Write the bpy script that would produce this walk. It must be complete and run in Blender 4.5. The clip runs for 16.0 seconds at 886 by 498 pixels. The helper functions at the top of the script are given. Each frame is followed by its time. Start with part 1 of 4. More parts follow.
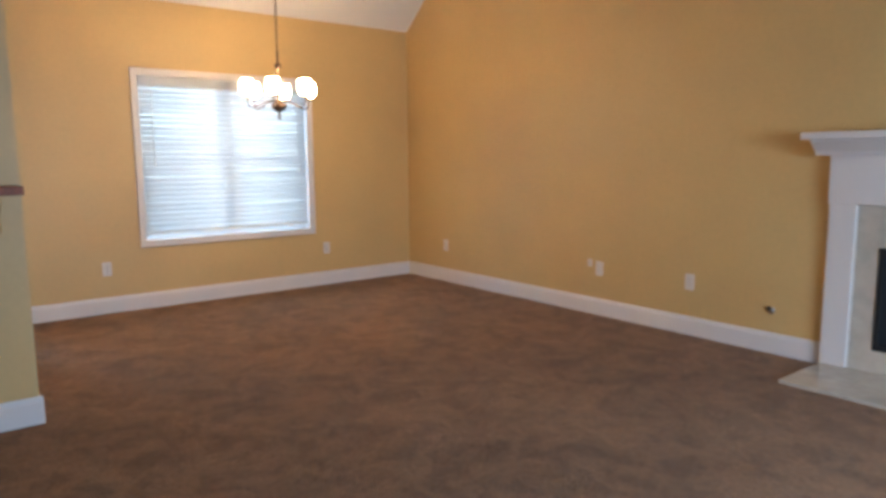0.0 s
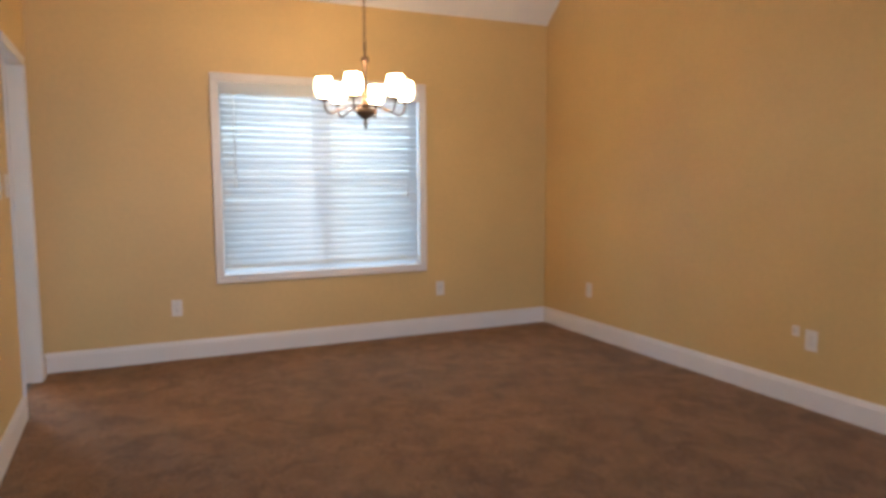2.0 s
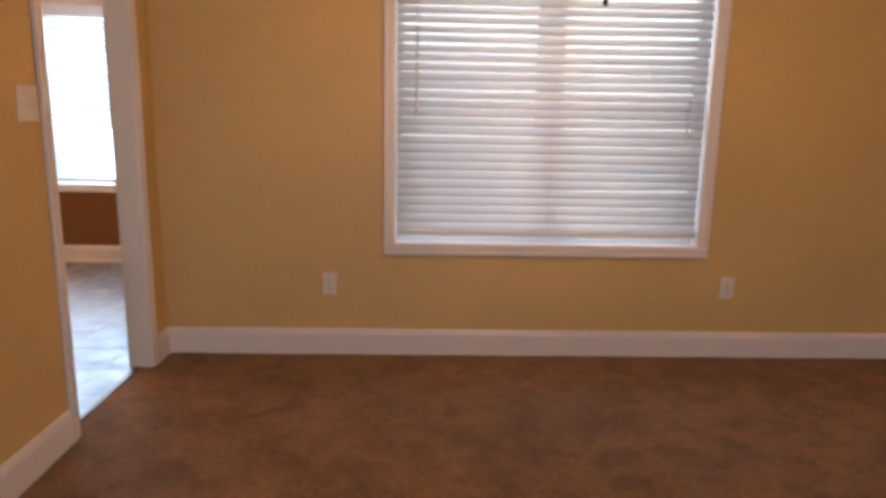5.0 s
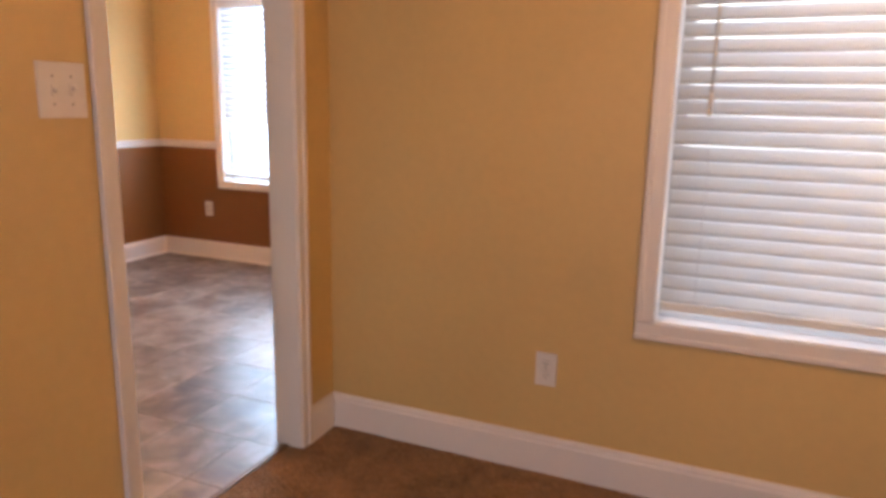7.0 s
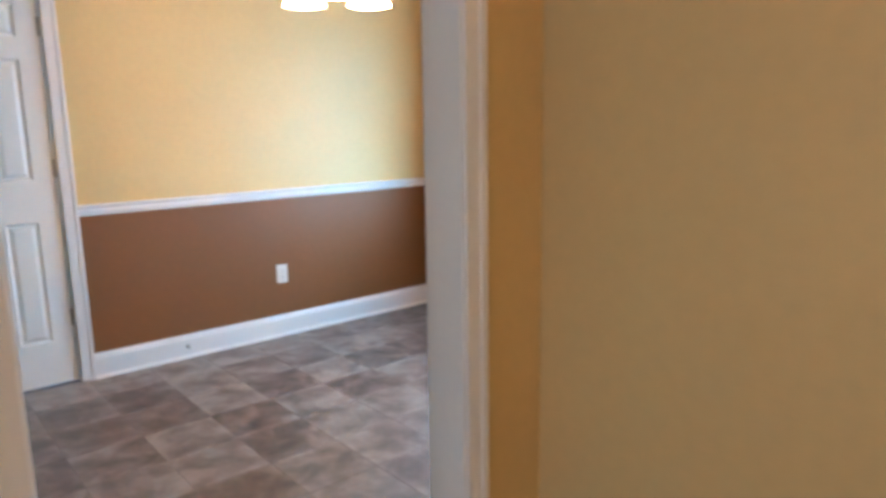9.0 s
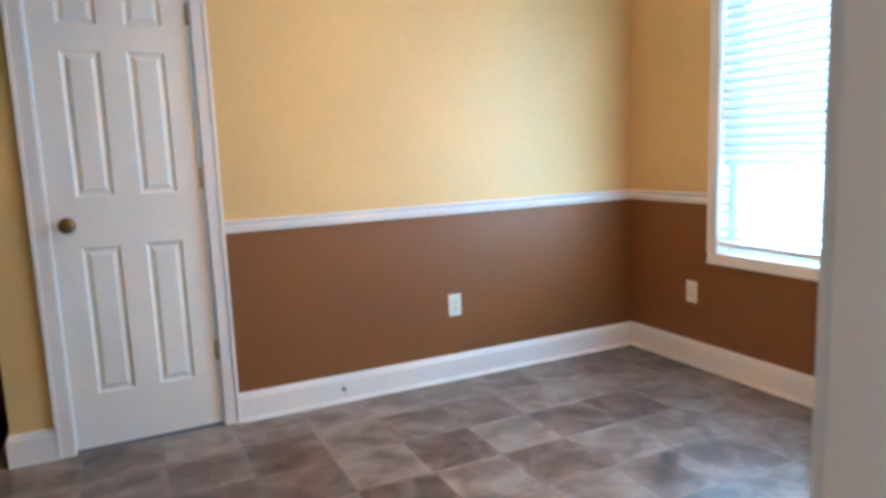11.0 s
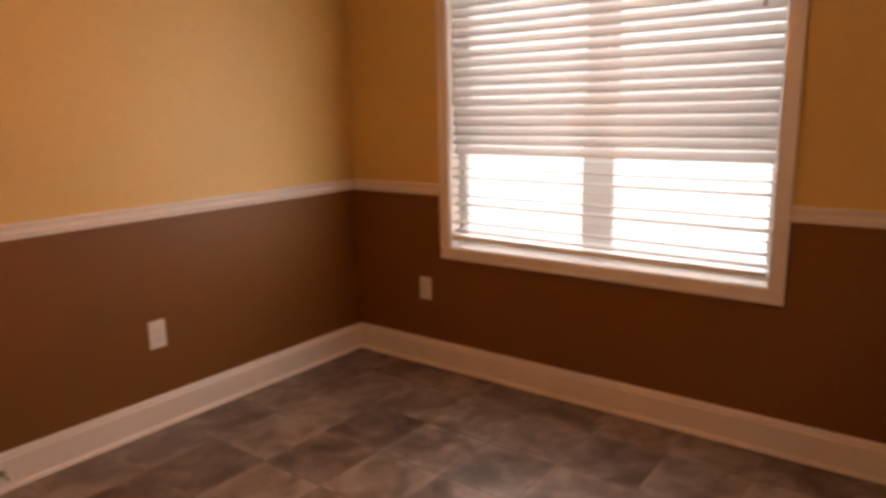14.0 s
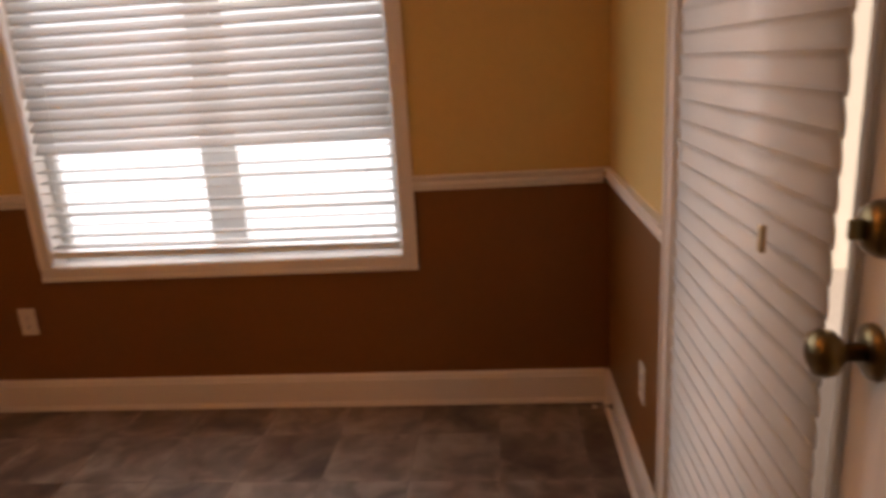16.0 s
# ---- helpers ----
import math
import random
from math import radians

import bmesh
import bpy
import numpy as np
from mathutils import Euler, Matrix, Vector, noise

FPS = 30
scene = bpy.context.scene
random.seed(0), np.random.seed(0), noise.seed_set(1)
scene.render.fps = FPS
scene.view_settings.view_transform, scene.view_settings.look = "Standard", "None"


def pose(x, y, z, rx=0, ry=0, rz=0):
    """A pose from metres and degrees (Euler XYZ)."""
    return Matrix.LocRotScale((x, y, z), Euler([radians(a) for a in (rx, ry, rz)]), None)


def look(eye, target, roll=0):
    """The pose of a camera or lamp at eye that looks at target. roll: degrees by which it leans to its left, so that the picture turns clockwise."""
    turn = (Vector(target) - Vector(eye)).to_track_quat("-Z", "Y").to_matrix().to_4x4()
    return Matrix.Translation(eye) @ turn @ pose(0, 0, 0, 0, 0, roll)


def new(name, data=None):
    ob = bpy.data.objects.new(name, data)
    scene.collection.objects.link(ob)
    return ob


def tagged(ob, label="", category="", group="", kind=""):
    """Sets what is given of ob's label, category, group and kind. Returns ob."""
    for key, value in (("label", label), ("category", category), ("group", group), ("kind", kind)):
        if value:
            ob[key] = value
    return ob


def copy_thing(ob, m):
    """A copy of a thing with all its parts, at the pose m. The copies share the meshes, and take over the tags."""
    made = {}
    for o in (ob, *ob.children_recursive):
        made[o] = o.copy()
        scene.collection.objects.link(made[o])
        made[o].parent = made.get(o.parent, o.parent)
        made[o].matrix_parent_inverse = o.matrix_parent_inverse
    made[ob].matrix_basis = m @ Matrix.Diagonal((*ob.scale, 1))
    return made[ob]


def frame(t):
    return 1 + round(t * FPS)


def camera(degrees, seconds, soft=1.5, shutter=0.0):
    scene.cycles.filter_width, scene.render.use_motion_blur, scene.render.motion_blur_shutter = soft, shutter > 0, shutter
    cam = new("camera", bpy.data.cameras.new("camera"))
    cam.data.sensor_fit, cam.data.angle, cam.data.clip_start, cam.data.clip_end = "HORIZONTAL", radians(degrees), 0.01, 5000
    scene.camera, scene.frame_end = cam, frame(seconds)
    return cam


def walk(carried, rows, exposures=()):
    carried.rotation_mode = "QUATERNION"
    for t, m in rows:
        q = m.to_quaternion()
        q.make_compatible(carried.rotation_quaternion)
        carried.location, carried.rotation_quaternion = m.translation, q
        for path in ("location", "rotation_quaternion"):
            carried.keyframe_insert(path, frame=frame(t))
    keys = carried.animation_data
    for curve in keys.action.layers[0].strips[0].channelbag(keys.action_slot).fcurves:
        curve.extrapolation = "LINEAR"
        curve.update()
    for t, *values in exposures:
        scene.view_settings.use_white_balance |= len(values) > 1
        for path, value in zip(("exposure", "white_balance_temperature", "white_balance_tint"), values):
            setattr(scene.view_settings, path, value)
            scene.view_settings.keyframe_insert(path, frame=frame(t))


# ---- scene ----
# ---- camera ----
cam = camera(66.0, 16.0, soft=3.6, shutter=0.5)
PATH = [
    (0, (-0.435, -6.263, 1.308), (0.789, -4.704, 1.04), -0.4),
    (0.5, (-0.165, -6.042, 1.313), (0.969, -4.414, 1.060), -0.2),
    (1, (0.067, -5.801, 1.328), (1.114, -4.114, 1.084), -0.4),
    (1.5, (0.280, -5.570, 1.340), (1.235, -3.830, 1.100), -0.4),
    (2, (0.572, -5.242, 1.280), (1.402, -3.433, 1.085), -0.3),
    (2.5, (0.763, -4.807, 1.291), (1.485, -2.952, 1.091), -0.3),
    (3, (0.9, -4.461, 1.306), (1.508, -2.57, 1.073), -0.1),
    (3.5, (1.049, -4.132, 1.299), (1.519, -2.209, 1.019), 0.5),
    (6, (1.402, -2.908, 1.264), (1.078, -0.985, 0.82), 0.6),
    (6.5, (1.41, -2.51, 1.269), (0.847, -0.643, 0.826), 0.5),
    (7, (1.377, -2.168, 1.256), (0.615, -0.366, 0.845), 1.2),
    (7.5, (1.32, -1.86, 1.252), (0.366, -0.146, 0.861), 0.9),
    (8, (1.185, -1.584, 1.3), (0.079, 0.034, 0.906), 0.1),
    (8.5, (1.115, -1.325, 1.375), (-0.183, 0.147, 0.991), -0.2),
    (9, (0.937, -1.077, 1.335), (-0.555, 0.204, 0.972), -0.9),
    (9.5, (0.663, -0.900, 1.261), (-0.966, 0.213, 0.932), -0.9),
    (10, (0.485, -0.805, 1.218), (-1.256, 0.131, 0.915), -2.1),
    (10.2, (0.414, -0.742, 1.195), (-1.375, 0.106, 0.909), -2.3),
    (12.5, (-0.135, -0.605, 1.315), (-1.815, 0.401, 0.922), -1.7),
    (13, (-0.250, -0.572, 1.320), (-1.795, 0.629, 0.916), -1.2),
    (13.5, (-0.265, -0.545, 1.287), (-1.657, 0.839, 0.906), -1.1),
    (14, (-0.36, -0.514, 1.299), (-1.552, 1.042, 0.898), -1.2),
    (14.5, (-0.45, -0.387, 1.339), (-1.414, 1.305, 0.885), -2.5),
    (15, (-0.445, -0.430, 1.312), (-1.153, 1.384, 0.863), -2.95),
    (15.5, (-0.490, -0.405, 1.334), (-0.931, 1.483, 0.838), -3.1),
    (16, (-0.487, -0.415, 1.348), (-0.670, 1.504, 0.822), -3.6),
]
EXPOSURES = [(0, 0.53, 5150, 7), (0.7, 0.43, 5200, 8), (1.5, 0.26, 5300, 10), (2.0, 0.28, 5250, 8), (2.5, 0.14, 5350, 10), (3.0, 0.20, 5500, 11), (3.5, 0.18, 5500, 11), (6, -0.33, 6900, 32), (7.3, 0.18, 6300, 28), (7.9, 0.20, 5500, 22), (8.5, 0.15, 4850, 4), (10, 0.20, 4800, 3), (12.5, -0.58, 7500, 19), (13.2, -0.95, 10800, 44), (14.5, -1.56, 12000, 48), (16, -1.62, 10300, 42)]
walk(cam, [(t, look(eye, target, roll)) for t, eye, target, roll in PATH], EXPOSURES)

LIVING_DAY, NOOK_DAY, NOOK_BLIND_DAY, PORCH_DAY, FRONT_DAY = 6.5, 40, 36, 9, 120
CHANDELIER_GLOW, NOOK_GLOW, OUTSIDE_GLOW, PORCH_GLOW = 56, 46, 7.0, 1.8


# ---- world and light ----
world = bpy.data.worlds.new("sky")
scene.world = world
world.use_nodes = True
wn = world.node_tree.nodes
sky = wn.new("ShaderNodeTexSky")
sky.sky_type = "NISHITA"
sky.sun_disc = False
sky.sun_elevation, sky.sun_rotation = radians(75), radians(96)
world.node_tree.links.new(sky.outputs[0], wn["Background"].inputs[0])
wn["Background"].inputs[1].default_value = 0.15


def area_light(name, m, width, height, watts, colour):
    data = bpy.data.lights.new(name, "AREA")
    data.shape, data.size, data.size_y, data.energy, data.color = "RECTANGLE", width, height, watts, colour
    ob = new(name, data)
    ob.matrix_basis = m
    return ob


sun = new("sun", bpy.data.lights.new("sun", "SUN"))
sun.data.energy, sun.data.angle, sun.data.color = 3.0, radians(0.6), (1.0, 0.95, 0.87)
sun.matrix_basis = look((4, -0.4, 15), (0, 0, 0))

DAY = (0.74, 0.87, 1.0)
SHADE_DAY = (0.53, 0.81, 1.0)
# daylight standing in the openings: dining window, nook window, porch door, windows at the back of the living room
area_light("daylight_dining", pose(1.978, 0.070, 1.31, -90, 0, 0), 1.54, 1.40, LIVING_DAY, DAY)
area_light("daylight_nook", pose(-1.604, 2.070, 1.33, -90, 0, 0), 1.38, 1.34, NOOK_DAY, SHADE_DAY)
area_light("daylight_nook_blind", pose(-1.604, 2.190, 1.33, -90, 0, 0), 1.40, 1.36, NOOK_BLIND_DAY, SHADE_DAY)
area_light("daylight_porch", pose(0.012, 0.703, 1.06, 0, 90, 0), 1.62, 0.66, PORCH_DAY, DAY)
area_light("daylight_front", pose(1.6, -8.40, 1.30, 50, 0, 0), 2.15, 1.00, FRONT_DAY, DAY)

# ---- materials ----


def material(name, base, rough=0.6, metal=0.0, grain=None, blotch=None, bump=None, coat=0.0, vary=0.0):
    """base colour; grain and blotch: (scale, share) of light and dark variation; bump: (scale, height)."""
    m = bpy.data.materials.new(name)
    m.use_nodes = True
    n, link = m.node_tree.nodes, m.node_tree.links.new
    b = n["Principled BSDF"]
    b.inputs["Roughness"].default_value = rough
    b.inputs["Metallic"].default_value = metal
    b.inputs["Coat Weight"].default_value = coat
    b.inputs["Base Color"].default_value = (*base, 1)
    pos = n.new("ShaderNodeNewGeometry").outputs["Position"]
    colour = None

    def noise_at(scale, detail=4):
        t = n.new("ShaderNodeTexNoise")
        t.inputs["Scale"].default_value, t.inputs["Detail"].default_value = scale, detail
        link(pos, t.inputs["Vector"])
        return t.outputs["Fac"]

    def scaled(fac, share, before):
        r = n.new("ShaderNodeMapRange")
        r.inputs["From Min"].default_value, r.inputs["From Max"].default_value = 0.3, 0.7
        r.inputs["To Min"].default_value, r.inputs["To Max"].default_value = 1 - share, 1 + share
        link(fac, r.inputs["Value"])
        x = n.new("ShaderNodeVectorMath")
        x.operation = "SCALE"
        if before is None:
            x.inputs[0].default_value = base
        else:
            link(before, x.inputs[0])
        link(r.outputs[0], x.inputs["Scale"])
        return x.outputs[0]

    for spec in (grain, blotch):
        if spec:
            colour = scaled(noise_at(spec[0]), spec[1], colour)
    if vary:
        info = n.new("ShaderNodeObjectInfo")
        r = n.new("ShaderNodeMapRange")
        r.inputs["To Min"].default_value, r.inputs["To Max"].default_value = 1 - vary, 1 + vary
        link(info.outputs["Random"], r.inputs["Value"])
        x = n.new("ShaderNodeVectorMath")
        x.operation = "SCALE"
        if colour is None:
            x.inputs[0].default_value = base
        else:
            link(colour, x.inputs[0])
        link(r.outputs[0], x.inputs["Scale"])
        colour = x.outputs[0]
    if colour is not None:
        link(colour, b.inputs["Base Color"])
    if bump:
        k = n.new("ShaderNodeBump")
        k.inputs["Distance"].default_value = bump[1]
        k.inputs["Strength"].default_value = 1.0
        link(noise_at(bump[0], 3), k.inputs["Height"])
        link(k.outputs[0], b.inputs["Normal"])
    return m


YELLOW = material("yellow_wall_paint", (0.60, 0.408, 0.160), 0.46, grain=(30, 0.025), blotch=(1.1, 0.06), bump=(220, 0.0006))
BROWN = material("brown_wall_paint", (0.192, 0.075, 0.021), 0.46, grain=(30, 0.03), blotch=(1.1, 0.06), bump=(220, 0.0006))
BROWN.node_tree.nodes["Principled BSDF"].inputs["Specular IOR Level"].default_value = 0.4
CEILING = material("ceiling_paint", (0.78, 0.75, 0.71), 0.8, blotch=(1.2, 0.02), bump=(120, 0.001))
TRIM = material("white_trim_paint", (0.72, 0.66, 0.62), 0.36, grain=(60, 0.012), blotch=(3, 0.025), bump=(70, 0.0002))
DOOR = material("white_door_paint", (0.76, 0.71, 0.66), 0.38, grain=(40, 0.012), blotch=(2.5, 0.025), bump=(90, 0.0003))
PLATE = material("white_plastic", (0.70, 0.64, 0.58), 0.35, blotch=(20, 0.02))
VINYL = material("white_vinyl_frame", (0.82, 0.83, 0.83), 0.3, blotch=(6, 0.02))
DARK = material("dark_slot", (0.02, 0.02, 0.02), 0.6)
BRASS = material("antique_brass", (0.17, 0.115, 0.05), 0.3, 0.9, grain=(80, 0.15))
PALE_BRASS = material("pale_brass", (0.50, 0.33, 0.17), 0.35, 0.6, grain=(80, 0.1))
NICKEL = material("worn_nickel", (0.42, 0.38, 0.33), 0.35, 0.95, grain=(80, 0.1))
BRONZE = material("aged_bronze", (0.11, 0.07, 0.045), 0.45, 0.8, grain=(90, 0.2))
WOOD = material("cherry_wood", (0.23, 0.066, 0.026), 0.55, grain=(55, 0.2), blotch=(6, 0.2), bump=(120, 0.0003))
COUNTER = material("counter_laminate", (0.32, 0.22, 0.15), 0.3, grain=(180, 0.25))
MARBLE = material("cream_marble", (0.52, 0.45, 0.36), 0.18, grain=(14, 0.08), blotch=(4, 0.1), bump=(20, 0.0002))
SOOT = material("firebox_black", (0.012, 0.011, 0.010), 0.75, grain=(40, 0.3))
GROUND = material("lawn_ground", (0.10, 0.13, 0.06), 0.9, grain=(8, 0.3), blotch=(0.5, 0.2))
CONCRETE = material("pale_concrete", (0.68, 0.67, 0.63), 0.8, grain=(40, 0.1), blotch=(2, 0.08), bump=(60, 0.001))
SIDING = material("pale_siding", (0.62, 0.60, 0.55), 0.6, blotch=(1, 0.05))
GROUT = material("grey_grout", (0.15, 0.125, 0.11), 0.6, grain=(120, 0.2))


def tile_material():
    """Slate-look vinyl: each tile has its own cloudy marbling of dark brown, mauve grey and tan."""
    m = material("slate_look_vinyl", (0.1, 0.07, 0.06), 0.36, bump=(45, 0.0007))
    n, link = m.node_tree.nodes, m.node_tree.links.new
    b = n["Principled BSDF"]
    b.inputs["Specular IOR Level"].default_value = 0.7
    info = n.new("ShaderNodeObjectInfo")
    geo = n.new("ShaderNodeNewGeometry")
    far = n.new("ShaderNodeMath")
    far.operation = "MULTIPLY"
    far.inputs[1].default_value = 37.0
    link(info.outputs["Random"], far.inputs[0])

    def cloud(scale, detail, distortion):
        t = n.new("ShaderNodeTexNoise")
        t.noise_dimensions = "4D"
        t.inputs["Scale"].default_value, t.inputs["Detail"].default_value, t.inputs["Distortion"].default_value = scale, detail, distortion
        link(geo.outputs["Position"], t.inputs["Vector"])
        link(far.outputs[0], t.inputs["W"])
        return t.outputs["Fac"]

    add = n.new("ShaderNodeMath")
    add.operation = "MULTIPLY_ADD"
    add.inputs[1].default_value = 0.20
    link(info.outputs["Random"], add.inputs[0])
    link(cloud(6.5, 5, 0.7), add.inputs[2])
    fine = n.new("ShaderNodeMath")
    fine.operation = "MULTIPLY_ADD"
    fine.inputs[1].default_value = 0.16
    link(cloud(28, 4, 0.3), fine.inputs[0])
    link(add.outputs[0], fine.inputs[2])
    ramp = n.new("ShaderNodeValToRGB")
    e = ramp.color_ramp.elements
    e[0].position, e[0].color = 0.40, (0.042, 0.026, 0.020, 1)
    e[1].position, e[1].color = 0.88, (0.270, 0.213, 0.178, 1)
    for at, colour in ((0.55, (0.090, 0.058, 0.045, 1)), (0.68, (0.150, 0.109, 0.088, 1))):
        k = e.new(at)
        k.color = colour
    # paler stone towards the tile's rim
    split = n.new("ShaderNodeSeparateXYZ")
    link(n.new("ShaderNodeTexCoord").outputs["Object"], split.inputs[0])
    rim = n.new("ShaderNodeMath")
    rim.operation = "MAXIMUM"
    for k in (0, 1):
        side = n.new("ShaderNodeMath")
        side.operation = "ABSOLUTE"
        link(split.outputs[k], side.inputs[0])
        link(side.outputs[0], rim.inputs[k])
    pale = n.new("ShaderNodeMapRange")
    pale.interpolation_type = "SMOOTHSTEP"
    pale.inputs["From Min"].default_value, pale.inputs["From Max"].default_value = 0.10, 0.1525
    pale.inputs["To Min"].default_value, pale.inputs["To Max"].default_value = -0.02, 0.05
    link(rim.outputs[0], pale.inputs["Value"])
    total = n.new("ShaderNodeMath")
    link(fine.outputs[0], total.inputs[0])
    link(pale.outputs[0], total.inputs[1])
    link(total.outputs[0], ramp.inputs[0])
    link(ramp.outputs[0], b.inputs["Base Color"])
    rough = n.new("ShaderNodeMapRange")
    rough.inputs["From Min"].default_value, rough.inputs["From Max"].default_value = 0.3, 0.7
    rough.inputs["To Min"].default_value, rough.inputs["To Max"].default_value = 0.31, 0.45
    link(cloud(9, 3, 0.2), rough.inputs["Value"])
    link(rough.outputs[0], b.inputs["Roughness"])
    return m


TILE = tile_material()


def carpet_material():
    """Cut pile: tufts, trodden marks with ragged edges, and wide worn lanes."""
    m = material("brown_carpet", (0.235, 0.125, 0.056), 0.95, grain=(110, 0.40), bump=(100, 0.018))
    n, link = m.node_tree.nodes, m.node_tree.links.new
    b = n["Principled BSDF"]
    b.inputs["Sheen Weight"].default_value = 0.12
    b.inputs["Sheen Roughness"].default_value = 0.6
    b.inputs["Specular IOR Level"].default_value = 0.1
    colour = b.inputs["Base Color"].links[0].from_socket
    pos = n.new("ShaderNodeNewGeometry").outputs["Position"]
    for scale, detail, warp, low, high, dark, light in ((34, 3, 0.4, 0.3, 0.7, 0.84, 1.16), (6.0, 5, 0.8, 0.38, 0.62, 0.80, 1.16), (1.7, 3, 0.8, 0.35, 0.65, 0.88, 1.12)):
        t = n.new("ShaderNodeTexNoise")
        t.inputs["Scale"].default_value, t.inputs["Detail"].default_value, t.inputs["Distortion"].default_value = scale, detail, warp
        link(pos, t.inputs["Vector"])
        r = n.new("ShaderNodeMapRange")
        r.inputs["From Min"].default_value, r.inputs["From Max"].default_value = low, high
        r.inputs["To Min"].default_value, r.inputs["To Max"].default_value = dark, light
        link(t.outputs["Fac"], r.inputs["Value"])
        x = n.new("ShaderNodeVectorMath")
        x.operation = "SCALE"
        link(colour, x.inputs[0])
        link(r.outputs[0], x.inputs["Scale"])
        colour = x.outputs[0]
    link(colour, b.inputs["Base Color"])
    return m


CARPET = carpet_material()


def slat_material(name, base, share):
    """Thin white slats that let part of the daylight through."""
    m = material(name, base, 0.4, blotch=(9, 0.02))
    n, link = m.node_tree.nodes, m.node_tree.links.new
    t = n.new("ShaderNodeBsdfTranslucent")
    t.inputs[0].default_value = (0.82, 0.83, 0.84, 1)
    mix = n.new("ShaderNodeMixShader")
    mix.inputs[0].default_value = share
    link(n["Principled BSDF"].outputs[0], mix.inputs[1])
    link(t.outputs[0], mix.inputs[2])
    link(mix.outputs[0], n["Material Output"].inputs[0])
    return m


SLAT = slat_material("white_blind_slat", (0.80, 0.78, 0.76), 0.42)


def glass_material():
    m = bpy.data.materials.new("window_glass")
    m.use_nodes = True
    n, link = m.node_tree.nodes, m.node_tree.links.new
    clear, gloss, mix = (n.new("ShaderNode" + k) for k in ("BsdfTransparent", "BsdfGlossy", "MixShader"))
    gloss.inputs["Roughness"].default_value = 0.02
    mix.inputs[0].default_value = 0.045
    link(clear.outputs[0], mix.inputs[1])
    link(gloss.outputs[0], mix.inputs[2])
    link(mix.outputs[0], n["Material Output"].inputs[0])
    return m


GLASS = glass_material()


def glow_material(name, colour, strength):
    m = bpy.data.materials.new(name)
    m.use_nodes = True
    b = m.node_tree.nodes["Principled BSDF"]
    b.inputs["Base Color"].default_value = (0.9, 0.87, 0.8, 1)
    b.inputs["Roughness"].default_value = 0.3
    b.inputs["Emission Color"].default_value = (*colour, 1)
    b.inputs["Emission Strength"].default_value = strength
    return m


SHADE = glow_material("lit_frosted_glass", (1.0, 0.61, 0.27), CHANDELIER_GLOW)
# the next two are for added backdrop sheets that glow like daylit distance
GLOWING_BACKDROP = glow_material("glowing_backdrop", (0.48, 0.76, 1.0), OUTSIDE_GLOW)
GLOWING_PORCH_BACKDROP = glow_material("glowing_porch_backdrop", (0.86, 1.0, 0.92), PORCH_GLOW)
NOOK_SHADE = glow_material("lit_alabaster_glass", (1.0, 0.49, 0.155), NOOK_GLOW)

# ---- building helpers ----


def part(name, bm, mat, parent=None, label=""):
    """Links a bmesh as one mesh object under a thing or a part."""
    me = bpy.data.meshes.new(name)
    bmesh.ops.recalc_face_normals(bm, faces=bm.faces)
    bm.to_mesh(me)
    bm.free()
    for k in mat if isinstance(mat, (list, tuple)) else [mat]:
        me.materials.append(k)
    ob = new(name, me)
    ob.parent = parent
    if label:
        tagged(ob, label)
    return ob


def again(name, ob, m, parent):
    """Another object on the mesh of ob."""
    o = new(name, ob.data)
    o.parent, o.matrix_basis = parent, m
    return o


def thing(name, m, label, category, group="", kind=""):
    return tagged(put_at(new(name), m), label, category, group, kind)


def put_at(ob, m):
    ob.matrix_basis = m
    return ob


def setting(ob, label="", category="wall"):
    return tagged(ob, label, category, kind="structure")


def box(bm, x0, x1, y0, y1, z0, z1, bevel=0.0, seg=2):
    """A box, with rounded edges where bevel is given."""
    r = bmesh.ops.create_cube(bm, size=1.0, matrix=Matrix.Translation(((x0 + x1) / 2, (y0 + y1) / 2, (z0 + z1) / 2)) @ Matrix.Diagonal((x1 - x0, y1 - y0, z1 - z0, 1)))
    if bevel:
        edges = list({e for v in r["verts"] for e in v.link_edges})
        bmesh.ops.bevel(bm, geom=edges, offset=bevel, segments=seg, affect="EDGES", profile=0.6)
    return bm


def boxed(*args, **kw):
    return box(bmesh.new(), *args, **kw)


def lathe(bm, profile, m=None, steps=24):
    """Turns (radius, height) pairs round the z axis."""
    m = m or Matrix()
    rings = []
    for r, z in profile:
        rings.append([bm.verts.new(m @ Vector((r * math.cos(2 * math.pi * k / steps), r * math.sin(2 * math.pi * k / steps), z))) for k in range(steps)])
    for a, b in zip(rings, rings[1:]):
        for k in range(steps):
            bm.faces.new((a[k], a[(k + 1) % steps], b[(k + 1) % steps], b[k]))
    if profile[0][0] > 1e-6:
        bm.faces.new(rings[0][::-1])
    if profile[-1][0] > 1e-6:
        bm.faces.new(rings[-1])
    for f in bm.faces:
        f.smooth = True
    return bm


